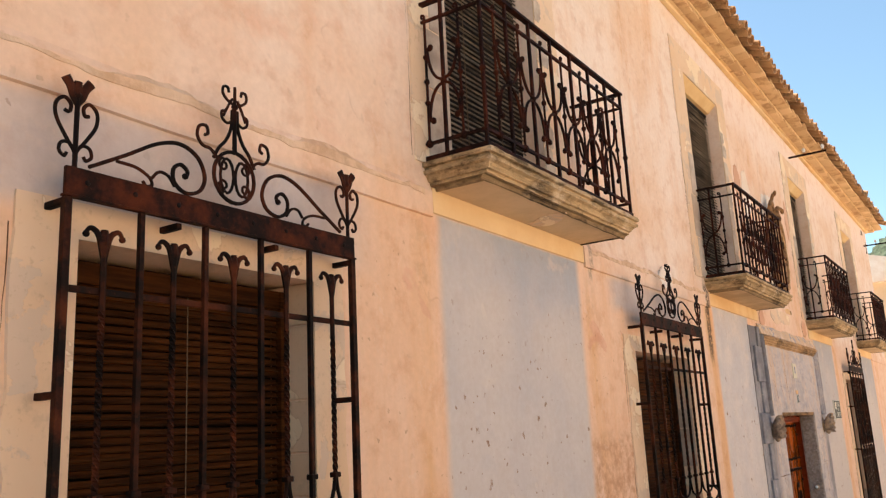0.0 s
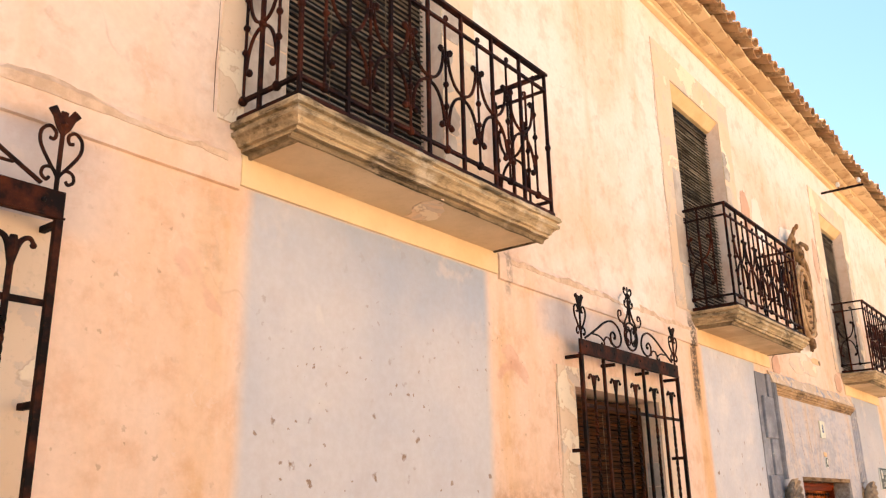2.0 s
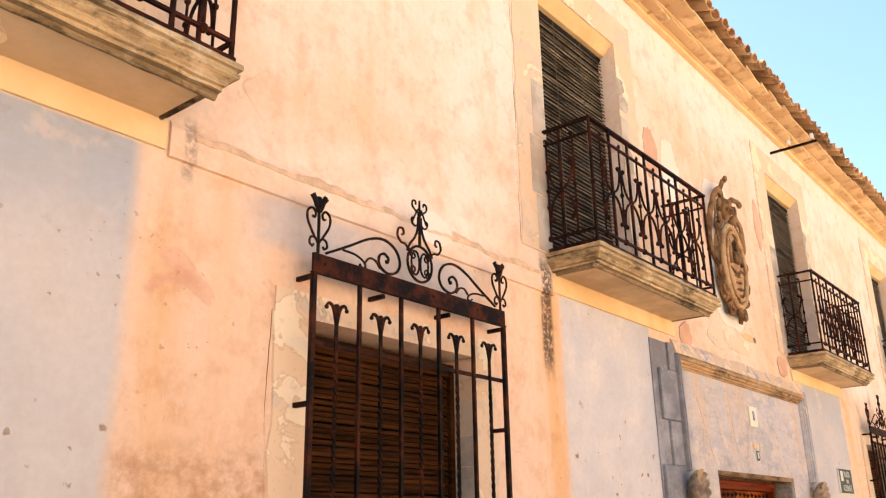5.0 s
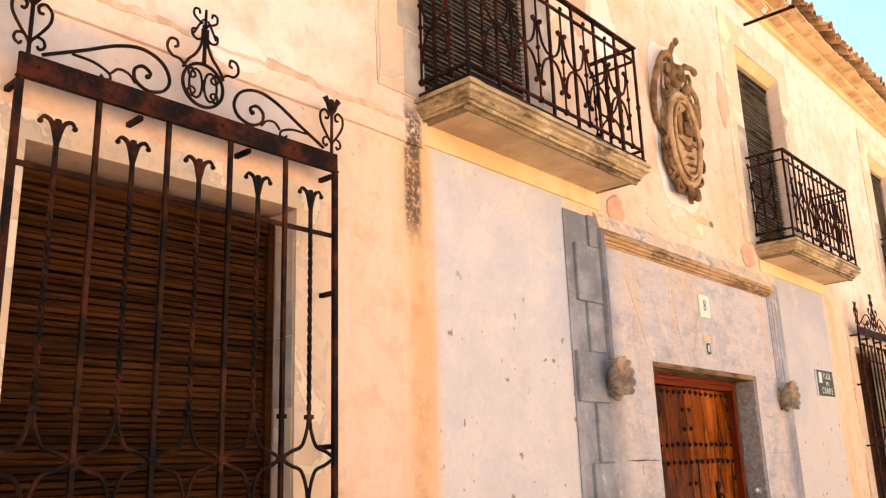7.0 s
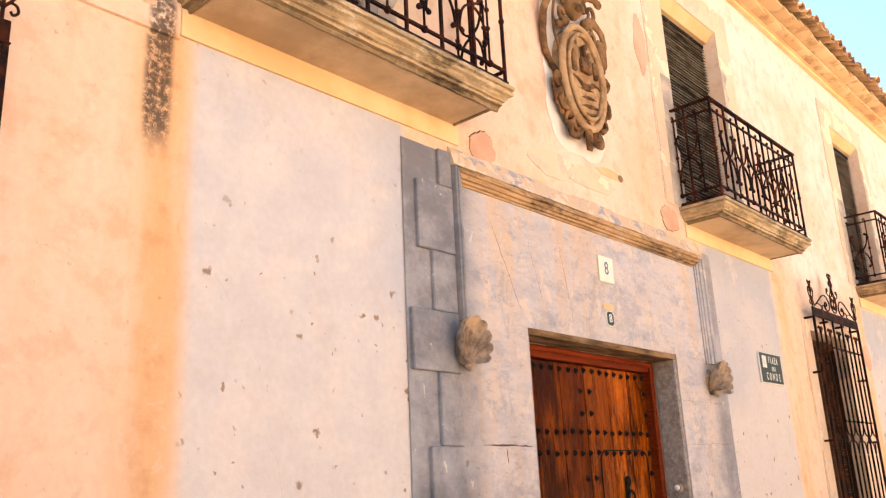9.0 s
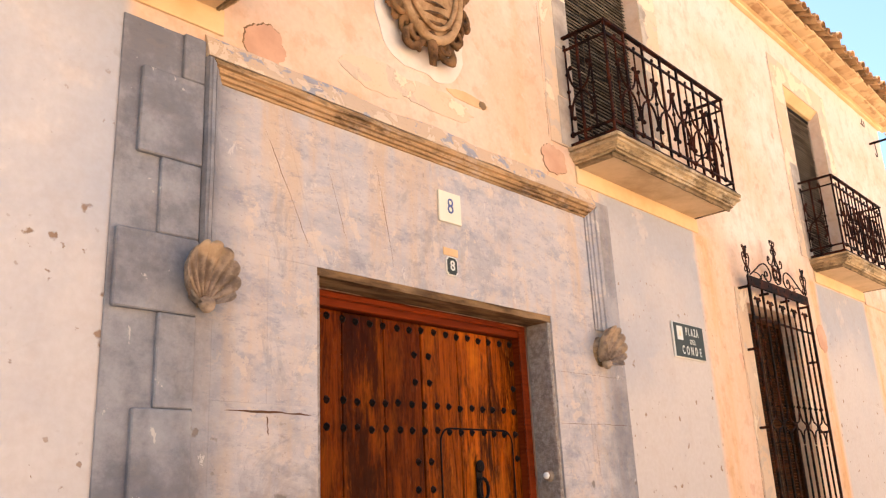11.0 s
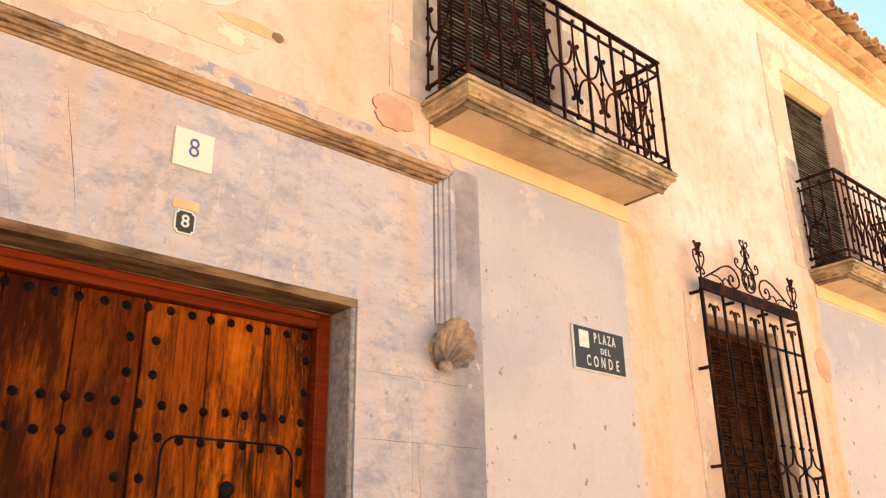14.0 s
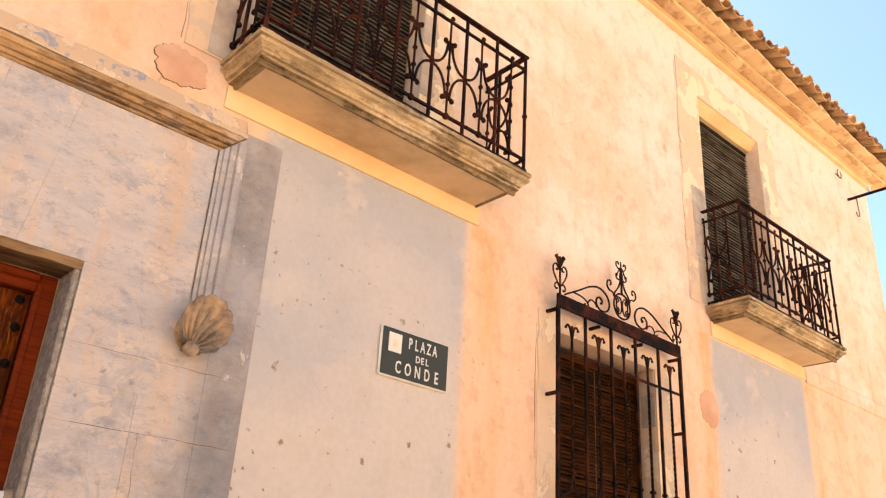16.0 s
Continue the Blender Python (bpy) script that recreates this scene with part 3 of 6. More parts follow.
# ---------------------------------------------------------------- walls
def holed_wall(name, x0, x1, z0, z1, y0, y1, holes, material):
    """A wall with rectangular openings right through it."""
    bm = bmesh.new()
    xs = sorted({x0, x1, *[h[0] for h in holes], *[h[1] for h in holes]})
    zs = sorted({z0, z1, *[h[2] for h in holes], *[h[3] for h in holes]})
    solid = lambda i, k: 0 <= i < len(xs) - 1 and 0 <= k < len(zs) - 1 and not any(
        h[0] <= (xs[i] + xs[i + 1]) / 2 <= h[1] and h[2] <= (zs[k] + zs[k + 1]) / 2 <= h[3] for h in holes)
    made = {}

    def v(x, y, z):
        if (x, y, z) not in made:
            made[(x, y, z)] = bm.verts.new((x, y, z))
        return made[(x, y, z)]
    for i in range(len(xs) - 1):
        for k in range(len(zs) - 1):
            if not solid(i, k):
                continue
            a, b, c, d = xs[i], xs[i + 1], zs[k], zs[k + 1]
            bm.faces.new((v(a, y0, c), v(b, y0, c), v(b, y0, d), v(a, y0, d)))
            bm.faces.new((v(a, y1, c), v(a, y1, d), v(b, y1, d), v(b, y1, c)))
            if not solid(i - 1, k):
                bm.faces.new((v(a, y0, c), v(a, y0, d), v(a, y1, d), v(a, y1, c)))
            if not solid(i + 1, k):
                bm.faces.new((v(b, y0, c), v(b, y1, c), v(b, y1, d), v(b, y0, d)))
            if not solid(i, k - 1):
                bm.faces.new((v(a, y0, c), v(a, y1, c), v(b, y1, c), v(b, y0, c)))
            if not solid(i, k + 1):
                bm.faces.new((v(a, y0, d), v(b, y0, d), v(b, y1, d), v(a, y1, d)))
    bmesh.ops.recalc_face_normals(bm, faces=bm.faces)
    return part(name, bm, material)


holes = [(w["x0"], w["x1"], w["z0"], w["top"]) for w in WINDOWS] + [(b["d0"], b["d1"], SLAB, HEAD) for b in BALCONIES]
holes.append((DOOR["x0"], DOOR["x1"], -0.75, DOOR["top"]))
facade = tagged(holed_wall("wall_south", X0, X1, -2.6, EAVE + 0.12, 0.0, 0.5, holes, PLASTER),
                "peach and lavender limewashed old plaster facade, patched and pitted", "wall", kind="structure")
tagged(part("wall_east", boxed(X1 - 0.5, X1 - 0.003, 0.503, 9.5, -2.6, EAVE + 0.12), PLASTER), "cream plastered side wall of the old house", "wall", kind="structure")
tagged(part("wall_west", boxed(X0 + 0.003, X0 + 0.5, 0.503, 9.5, -2.6, EAVE + 0.12), PLASTER), "cream plastered side wall of the old house", "wall", kind="structure")
tagged(part("wall_north", boxed(X0, X1, 9.503, 10.0, -2.6, EAVE + 0.12), PLASTER), "cream plastered back wall of the old house", "wall", kind="structure")

# plain fronts across the square: unseen, added to bounce warm light onto the facade
tagged(part("wall_opposite_bounce", boxed(-16, 34, -17.6, -17, -3, 6.2), OPPOSITE), "unseen cream rendered fronts across the square, added for bounce light", "wall", kind="structure")

# raised band between the storeys, in lengths between the balconies
bandz0, bandz1 = 3.366, 3.525
lengths = [(X0, 2.40), (4.30, 7.26), (18.52, X1)]
bandob = thing("trim_band", "ochre limewashed plaster band between the storeys", "trim", kind="structure")
for a, b in lengths:
    bm = bmesh.new()
    n = max(2, int((b - a) / 0.4))
    rows = []
    for i in range(n + 1):
        x = a + (b - a) * i / n
        j = 0.006 * noise.noise(Vector((x * 2.1, 0, 0)))
        rows.append([bm.verts.new(p) for p in ((x, 0.0, bandz0 + j), (x, -0.016, bandz0 + 0.004 + j), (x, -0.016, bandz1 - 0.02 + j), (x, -0.004, bandz1 + 0.01 + j), (x, 0.0, bandz1 + 0.01 + j))])
    for p, q in zip(rows, rows[1:]):
        for k in range(4):
            bm.faces.new((p[k], q[k], q[k + 1], p[k + 1]))
    for end in (rows[0], rows[-1]):
        bm.faces.new(end)
    bmesh.ops.recalc_face_normals(bm, faces=bm.faces)
    part("band_length", bm, PLASTER, bandob)
for a, b, seed in ((X0 + 2, 2.33, 1), (4.42, 7.14, 2)):
    bm = bmesh.new()
    n = int((b - a) / 0.025)
    rows = []
    for i in range(n + 1):
        x = a + (b - a) * i / n
        lo = bandz1 - 0.045 + 0.020 * noise.noise(Vector((x * 3.1, seed, 0))) + 0.010 * noise.noise(Vector((x * 13, seed, 4)))
        w = max(0.004, 0.050 + 0.045 * noise.noise(Vector((x * 2.2, seed, 9))) + 0.014 * noise.noise(Vector((x * 17, seed, 2))))
        rows.append([bm.verts.new(p) for p in ((x, -0.004, lo), (x, -0.0195, lo), (x, -0.0185, lo + w * 0.6), (x, -0.0005, lo + w))])
    for p, q in zip(rows, rows[1:]):
        for k in range(3):
            bm.faces.new((p[k], q[k], q[k + 1], p[k + 1]))
    bmesh.ops.recalc_face_normals(bm, faces=bm.faces)
    part("broken_edge", bm, ROUGH_EDGE, bandob, "rough salmon-brown broken upper edge")
for b in BALCONIES:
    part("band_length", boxed(b["x0"] + 0.06, b["x0"] + b["w"] - 0.06, -0.014, 0.0, bandz0 + 0.026, 3.53, bevel=0.003), EAVE_PAINT_AND_GLOW, bandob, "bright ochre strip under the balcony")


# ---------------------------------------------------------------- surrounds of the openings
def ragged_frame(name, x0, x1, z0, top, left, right, head, proud, material, label, seed):
    """A flat surround: a jamb each side and a lintel, their outer edges uneven."""
    root = thing(name, label, "trim", kind="structure")
    rnd = random.Random(seed)

    def strip(a, b, c, d, wav):
        bm = bmesh.new()
        n = max(3, int((d - c) / 0.12))
        front, back = [], []
        for i in range(n + 1):
            z = c + (d - c) * i / n
            ja = rnd.uniform(-1, 1) * 0.012 if wav < 0 else 0.0
            jb = rnd.uniform(-1, 1) * 0.012 if wav > 0 else 0.0
            front.append([bm.verts.new((a + ja, -proud, z)), bm.verts.new((b + jb, -proud, z))])
            back.append([bm.verts.new((a + ja - (0.004 if wav < 0 else 0), 0.0, z)), bm.verts.new((b + jb + (0.004 if wav > 0 else 0), 0.0, z))])
        for i in range(n):
            bm.faces.new((front[i][0], front[i][1], front[i + 1][1], front[i + 1][0]))
            bm.faces.new((back[i][0], front[i][0], front[i + 1][0], back[i + 1][0]))
            bm.faces.new((front[i][1], back[i][1], back[i + 1][1], front[i + 1][1]))
        bm.faces.new((front[-1][0], front[-1][1], back[-1][1], back[-1][0]))
        bm.faces.new((back[0][0], back[0][1], front[0][1], front[0][0]))
        bmesh.ops.recalc_face_normals(bm, faces=bm.faces)
        return bm
    part("jamb", strip(x0 - left, x0, z0, top, -1), material, root)
    crack = [(x0 - left - 0.018 + 0.016 * noise.noise(Vector((seed * 3.1, 0, (z0 + 0.06 * k) * 2.3))) + 0.005 * noise.noise(Vector((seed, 9, k * 0.7))), -0.0008, z0 + 0.02 + 0.06 * k)
             for k in range(int((top + head - z0 - 0.02) / 0.06))]
    part("joint", sweep(bmesh.new(), crack, 0.0024, 5, 0.5, lambda u: 0.55 + 0.45 * math.sin(u * 17 + seed)), CRACK, root, "thin open crack beside the surround")
    part("jamb", strip(x1, x1 + right, z0, top, 1), material, root)
    part("lintel", strip(x0 - left, x1 + right, top, top + head, 0), material, root)
    return root


def worn_stone(x0, x1, z0, z1, seed):
    """A bared stone, level with the plaster round it, with a broken outline on its far side."""
    bm = bmesh.new()
    n = 9
    far = [(x1 + 0.05 * noise.noise(Vector((seed, k * 0.55, 0))) - 0.03 * (2 * k / n - 1) ** 4, z0 + (z1 - z0) * k / n) for k in range(n + 1)]
    rim = [(x0, z0)] + far + [(x0, z1)]
    fr = [bm.verts.new((x, -0.0125, z)) for x, z in rim]
    bk = [bm.verts.new((x, 0.0, z)) for x, z in rim]
    bm.faces.new(fr)
    for k in range(len(rim)):
        bm.faces.new((fr[k], bk[k], bk[(k + 1) % len(rim)], fr[(k + 1) % len(rim)]))
    bmesh.ops.recalc_face_normals(bm, faces=bm.faces)
    return bm


def sloped_head(x0, x1):
    """The head of a balcony doorway: it slopes down towards the blind. Its ochre holds the floor's bounce light."""
    bm = bmesh.new()
    ends = [[bm.verts.new((x, y, z)) for y, z in ((0.002, HEAD - 0.001), (0.095, HEAD - 0.085), (0.24, HEAD - 0.085), (0.24, HEAD - 0.001))] for x in (x0 + 0.001, x1 - 0.001)]
    for k in range(4):
        bm.faces.new((ends[0][k], ends[1][k], ends[1][(k + 1) % 4], ends[0][(k + 1) % 4]))
    for e in ends:
        bm.faces.new(e)
    bmesh.ops.recalc_face_normals(bm, faces=bm.faces)
    tagged(part("trim_head", bm, EAVE_PAINT_AND_GLOW), "sloping head of a balcony doorway, bounce light painted in ochre", "trim", kind="structure")


for i, b in enumerate(BALCONIES):
    ragged_frame(f"trim_door_{i + 1}", b["d0"], b["d1"], SLAB, HEAD, 0.36, 0.32, 0.30, 0.009, FRAME, "cream limewashed flat surround of a balcony door", i)
    sloped_head(b["d0"], b["d1"])
    st = thing(f"trim_quoin_{i + 1}", "bare grey stone quoins beside a balcony door", "trim", kind="structure")
    rnd = random.Random(40 + i)
    z = SLAB + 0.01
    while z < HEAD - 0.45:
        h = rnd.uniform(0.14, 0.30)
        part("stone_block", worn_stone(b["d1"] + 0.003, b["d1"] + rnd.uniform(0.07, 0.17), z, z + h, rnd.random() * 9), ASHLAR, st)
        z += h + rnd.choice((0.006, 0.008, 0.07))
    z = SLAB + 0.01
    while z < SLAB + 1.1:
        h = rnd.uniform(0.3, 0.45)
        part("stone_block", boxed(b["d0"] - rnd.uniform(0.16, 0.24), b["d0"] - 0.004, -0.014, 0.0, z, z + h, bevel=0.004), ASHLAR, st)
        z += h + 0.008
for i, w in enumerate(WINDOWS):
    ragged_frame(f"trim_window_{i + 1}", w["x0"], w["x1"], w["z0"], w["top"], 0.21, 0.19, 0.12, 0.010, FRAME, "cream limewashed flat surround of a barred window", 10 + i)
    st = thing(f"trim_reveal_{i + 1}", "limewashed stone blocks in the reveal of a barred window", "trim", kind="structure")
    rnd = random.Random(70 + i)
    z = w["z0"] + 0.022
    while z < w["top"] - 0.12:
        h = rnd.uniform(0.16, 0.34)
        part("stone_block", boxed(w["x1"] - rnd.uniform(0.004, 0.008), w["x1"] - 0.0005, 0.004, 0.128 + rnd.uniform(-0.004, 0.004), z, min(z + h, w["top"] - 0.003), bevel=0.0025), rnd.choice((FRAME, FRAME, ASHLAR)), st)
        z += h + 0.006


# ---------------------------------------------------------------- blinds and dark backing leaves in the openings
def slat_mesh(w, h, d, material, name):
    bm = bmesh.new()
    sec = [(-d, -h / 2), (-d * 0.2, -h * 0.2), (-d * 0.2, h * 0.2), (0.0, h / 2), (0.004, h / 2), (0.004, -h / 2)]
    n = 4
    rows = [[bm.verts.new((-w / 2 + w * i / n, y, z)) for y, z in sec] for i in range(n + 1)]
    for a, b in zip(rows, rows[1:]):
        for k in range(len(sec)):
            bm.faces.new((a[k], b[k], b[(k + 1) % len(sec)], a[(k + 1) % len(sec)]))
    bm.faces.new(rows[0])
    bm.faces.new(rows[-1])
    bmesh.ops.recalc_face_normals(bm, faces=bm.faces)
    return mesh_of(bm, name, material)


def blind(x0, x1, z0, z1, y, pitch, material, label, seed, cords, sag=0.0):
    rnd = random.Random(seed)
    root = thing("roller_blind", label, "blind", ((x0 + x1) / 2, y, z0))
    me = slat_mesh(x1 - x0 - 0.02, pitch * (0.9 if material is BLIND else 0.38), 0.009, material, "slat")
    n = int((z1 - z0 - 0.05) / pitch)
    for k in range(n):
        z = 0.02 + pitch * k
        tilt = rnd.gauss(0, 0.12) + sag * math.sin(k * 0.23 + seed)
        shared("slat", me, root, pose(0, rnd.gauss(0, 0.0015), z + rnd.gauss(0, pitch * 0.06), rnd.gauss(-8, 7), tilt, 0))
    part("head_roll", sweep(bmesh.new(), [(-(x1 - x0) / 2 + 0.012, 0.02, z1 - z0 - 0.03), ((x1 - x0) / 2 - 0.012, 0.02, z1 - z0 - 0.03)], 0.028, 8), NEAR_BLACK, root)
    if material is BLIND:
        for a in (-(x1 - x0) / 2, (x1 - x0) / 2 - 0.036):
            part("guide", boxed(a, a + 0.036, -0.030, 0.03, -0.03, z1 - z0, bevel=0.003), material, root)
        part("head_board", boxed(-(x1 - x0) / 2 + 0.037, (x1 - x0) / 2 - 0.037, -0.026, 0.012, z1 - z0 - 0.075, z1 - z0, bevel=0.003), material, root)
    for c in cords:
        part("cord", sweep(bmesh.new(), [(c, -0.014, 0.05), (c + 0.004, -0.016, (z1 - z0) * 0.5), (c, -0.014, z1 - z0 - 0.04)], 0.0024, 5), CORD, root)
    return root


for i, w in enumerate(WINDOWS):
    win = thing(f"window_{i + 1}", "near-black backing leaves that stand for the dark behind a barred window", "window", kind="structure")
    mid = (w["x0"] + w["x1"]) / 2
    # near-black leaves put the dark depth behind the blind into colour
    for a, b in ((w["x0"] + 0.002, mid - 0.002), (mid + 0.002, w["x1"] - 0.002)):
        part("shutter", boxed(a, b, 0.24, 0.29, w["z0"] + 0.03, w["top"] - 0.002, bevel=0.004), NEAR_BLACK, win)
    part("window_sill", boxed(w["x0"] - 0.06, w["x1"] + 0.06, -0.05, 0.238, w["z0"] - 0.07, w["z0"] + 0.02, bevel=0.008), ASHLAR, win)
    blind(w["x0"] + 0.012, w["x1"] - 0.012, w["z0"] + 0.03, w["top"] - 0.03, 0.165, 0.027, BLIND,
          "brown wooden slat blind, lowered and dusty, behind an iron grille", 3 + i, [0.02])
for i, (b, deep) in enumerate(zip(BALCONIES, (0.125, 0.125, 0.13, 0.13))):
    win = thing(f"door_{i + 2}", "near-black backing leaves that stand for the dark behind a balcony blind", "door", kind="structure")
    mid = (b["d0"] + b["d1"]) / 2
    # near-black leaves close behind the slats stand for the shade in their gaps
    for p, q in ((b["d0"] + 0.002, mid - 0.002), (mid + 0.002, b["d1"] - 0.002)):
        part("backing_leaf", boxed(p, q, 0.152, 0.20, SLAB + 0.01, HEAD - 0.087, bevel=0.004), NEAR_BLACK, win)
    blind(b["d0"] + 0.01, b["d1"] - 0.01, SLAB + 0.02, HEAD - 0.088, deep, 0.033, REED,
          "grey-brown reed slat blind hanging in a balcony doorway", 20 + i, [-0.2, 0.22], 0.35)


# ---------------------------------------------------------------- balconies
def balcony(x0, w, seed):
    """A moulded stone slab with a wrought iron railing of bars, spindles and scrolls. Local origin: slab top at the wall, mid-length."""
    root = thing("balcony", "moulded stone balcony slab with a rusty wrought iron scroll railing", "balcony", (x0 + w / 2, 0, SLAB), "balconies of the facade")
    hw, dep = w / 2, 0.415
    prof = [(0.0, 0.0), (0.004, -0.012), (0.002, -0.026), (-0.016, -0.029), (-0.017, -0.040), (-0.004, -0.045), (-0.006, -0.062), (-0.026, -0.072), (-0.040, -0.090), (-0.042, -0.098), (-0.060, -0.100), (-0.061, -0.116), (-0.085, -0.120), (-0.092, -0.142), (-0.105, -0.142), (-0.110, -0.128)]
    plan = [(-hw, 0.0, -1, 0), (-hw, -dep, -1, -1), (hw, -dep, 1, -1), (hw, 0.0, 1, 0)]
    # extra stations along the front, so that wear can move the edge
    front = [(-hw + w * i / 40, -dep, 0, -1) for i in range(1, 40)]
    path = plan[:2] + front + plan[2:]
    for name, cut, material, label in (("slab", prof[:12], CORNICE, "weathered ochre and grey moulded stone slab"), ("drip_course", prof[11:], DRIP, "darker lower course of the slab")):
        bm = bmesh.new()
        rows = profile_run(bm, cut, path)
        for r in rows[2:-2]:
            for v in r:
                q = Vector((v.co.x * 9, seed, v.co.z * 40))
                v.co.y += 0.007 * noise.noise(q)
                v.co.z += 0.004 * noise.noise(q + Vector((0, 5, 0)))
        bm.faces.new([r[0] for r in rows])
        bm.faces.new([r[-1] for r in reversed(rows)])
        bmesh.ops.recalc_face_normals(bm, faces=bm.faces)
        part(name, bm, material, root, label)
    part("soffit", boxed(-hw + 0.112, hw - 0.112, -dep + 0.112, 0.0, -0.136, -0.124, bevel=0.003), SOFFIT, root, "cream plastered underside")

    top, second, lower, bottom = RAIL - SLAB, RAIL - SLAB - 0.105, 0.105, 0.022
    rx, ry = hw - 0.035, -dep + 0.035
    # rails: handrail, second, lower and bottom, each running round three sides
    for name, z, a, b in (("handrail", top, 0.018, 0.008), ("rail", second, 0.009, 0.007), ("rail", lower, 0.009, 0.008), ("rail", bottom, 0.014, 0.012)):
        bm = bmesh.new()
        box(bm, -rx - a, rx + a, ry - a, ry + a, z - b, z + b)
        box(bm, -rx - a, -rx + a, ry + a + 0.001, 0.02, z - b, z + b)
        box(bm, rx - a, rx + a, ry + a + 0.001, 0.02, z - b, z + b)
        part(name, bm, RAIL_IRON, root)
    bays = 7
    step = 2 * rx / bays
    # shared pieces
    bm = boxed(-0.0092, 0.0092, -0.0092, 0.0092, 0.0, top, bevel=0.002)
    ball(bm, (0, 0, (second + lower) / 2 - 0.02), 0.019, 1, 1, 1.1, 8)
    bar_me = mesh_of(bm, "bar", RAIL_IRON)
    bm = sweep(bmesh.new(), [(0, 0, lower - 0.02), (0, 0, second + 0.03)] + moved(spiral(0.013, second + 0.03, 0.013, 0.006, 180, -120, 8)), 0.0075, 6)
    for z in (lower, lower + 0.23, second - 0.21, (second + lower) / 2):
        ball(bm, (0, 0, z), 0.021 if z == lower else 0.016, 1, 1, 1.1, 8)
    spin_me = mesh_of(bm, "spindle", RAIL_IRON)

    def scroll_mesh(half):
        """One bowl: it touches its bar below and ends in curls beside the neighbouring spindles."""
        bm = bmesh.new()
        rr = 0.021
        cx = half - 0.018 - rr
        pts = moved(spiral(cx, 0.20, 0.007, rr, 200 - 360, 0 + 0, 9))
        down = []
        for i in range(1, 13):
            a = math.pi / 2 * i / 12
            down.append(Vector(((half - 0.018) * math.cos(a) ** 0.9 if i < 12 else 0.0, 0, 0.20 * (1 - math.sin(a)))))
        right = [Vector(p) for p in pts] + down
        left = [Vector((-p.x, 0, p.z)) for p in reversed(right[:-1])]
        sweep(bm, right + left, 0.0085, 6, 1.1)
        for s in (-1, 1):
            ball(bm, (s * cx, 0, 0.20), 0.0165, 1, 0.9, 1, 8)
        return bm
    bowl_me = mesh_of(scroll_mesh(step / 2), "scroll", RAIL_IRON)
    zc = (second + lower) / 2 - 0.02
    for i in range(bays + 1):
        x = -rx + step * i
        shared("bar", bar_me, root, pose(x, ry, 0))
        if 0 < i < bays:
            shared("scroll", bowl_me, root, pose(x, ry, zc + 0.012))
            shared("scroll", bowl_me, root, pose(x, ry, zc - 0.012, 0, 180, 0))
    for i in range(bays):
        shared("spindle", spin_me, root, pose(-rx + step * (i + 0.5), ry, 0))
    side = -ry
    bowl2 = mesh_of(scroll_mesh(side * 0.30), "scroll", RAIL_IRON)
    for sx in (-rx, rx):
        for yy, kind in ((-0.03, spin_me), (ry + side * 0.36, spin_me)):
            shared("spindle", kind, root, pose(sx, yy, 0, 0, 0, 90))
        ym = (-0.03 + ry + side * 0.36) / 2
        shared("bar", bar_me, root, pose(sx, ym, 0))
        shared("scroll", bowl2, root, pose(sx, ym, zc + 0.012, 0, 0, 90))
        shared("scroll", bowl2, root, pose(sx, ym, zc - 0.012, 0, 180, 90))
    return root


first = balcony(BALCONIES[0]["x0"], 2.0, 5)
for b in BALCONIES[1:3]:
    copy_thing(first, pose(b["x0"] + 1.0, 0, SLAB))
bm = bmesh.new()
rim = [(0.10 + 0.10 * math.cos(a) + 0.06 * math.sin(a) * (1 + 0.9 * noise.noise(Vector((2 * math.cos(a), 2 * math.sin(a), 3)))), -0.165 + 0.12 * math.sin(a) * (1 + 0.9 * noise.noise(Vector((2 * math.cos(a), 2 * math.sin(a), 8))))) for a in [2 * math.pi * i / 40 for i in range(40)]]
fr, bk = [bm.verts.new((x, y, -0.1395)) for x, y in rim], [bm.verts.new((x, y, -0.1345)) for x, y in rim]
bm.faces.new(fr)
for i in range(40):
    bm.faces.new((fr[i], bk[i], bk[(i + 1) % 40], fr[(i + 1) % 40]))
bmesh.ops.recalc_face_normals(bm, faces=bm.faces)
part("mended_patch", bm, FRAME, first, "pale mended patch on the underside")
tagged(balcony(BALCONIES[3]["x0"], BALCONIES[3]["w"], 9), "shorter moulded stone balcony with a rusty scroll railing")


# ---------------------------------------------------------------- window grilles
def heart_finial():
    """A heart of two scrolls round a stem, with a split leaf on top."""
    bm = bmesh.new()
    sweep(bm, [(0, 0, 0), (0, 0, 0.25)], 0.008, 6)
    for s in (-1, 1):
        line = smooth_line([(0.0, 0.05), (0.035, 0.095), (0.068, 0.15), (0.070, 0.195), (0.045, 0.218), (0.022, 0.200), (0.026, 0.176), (0.042, 0.178)])
        sweep(bm, moved(line, flip=s), 0.0065, 5)
        low = smooth_line([(0.0, 0.045), (0.022, 0.075), (0.048, 0.070), (0.055, 0.045), (0.038, 0.030), (0.028, 0.042)])
        sweep(bm, moved(low, 0, 0, 0.0, s), 0.006, 5)
        sweep(bm, moved(smooth_line([(0.0, 0.205), (0.016, 0.232), (0.026, 0.262), (0.044, 0.288)]), flip=s), 0.015, 6, 0.45, lambda u: 0.75 + 0.45 * u)
    sweep(bm, [(0, 0, 0.235), (0, 0, 0.262), (0, 0, 0.282)], 0.014, 6, 0.5, lambda u: 1.0)
    ball(bm, (0, 0, 0.235), 0.016, 1, 0.9, 0.8, 6)
    return bm


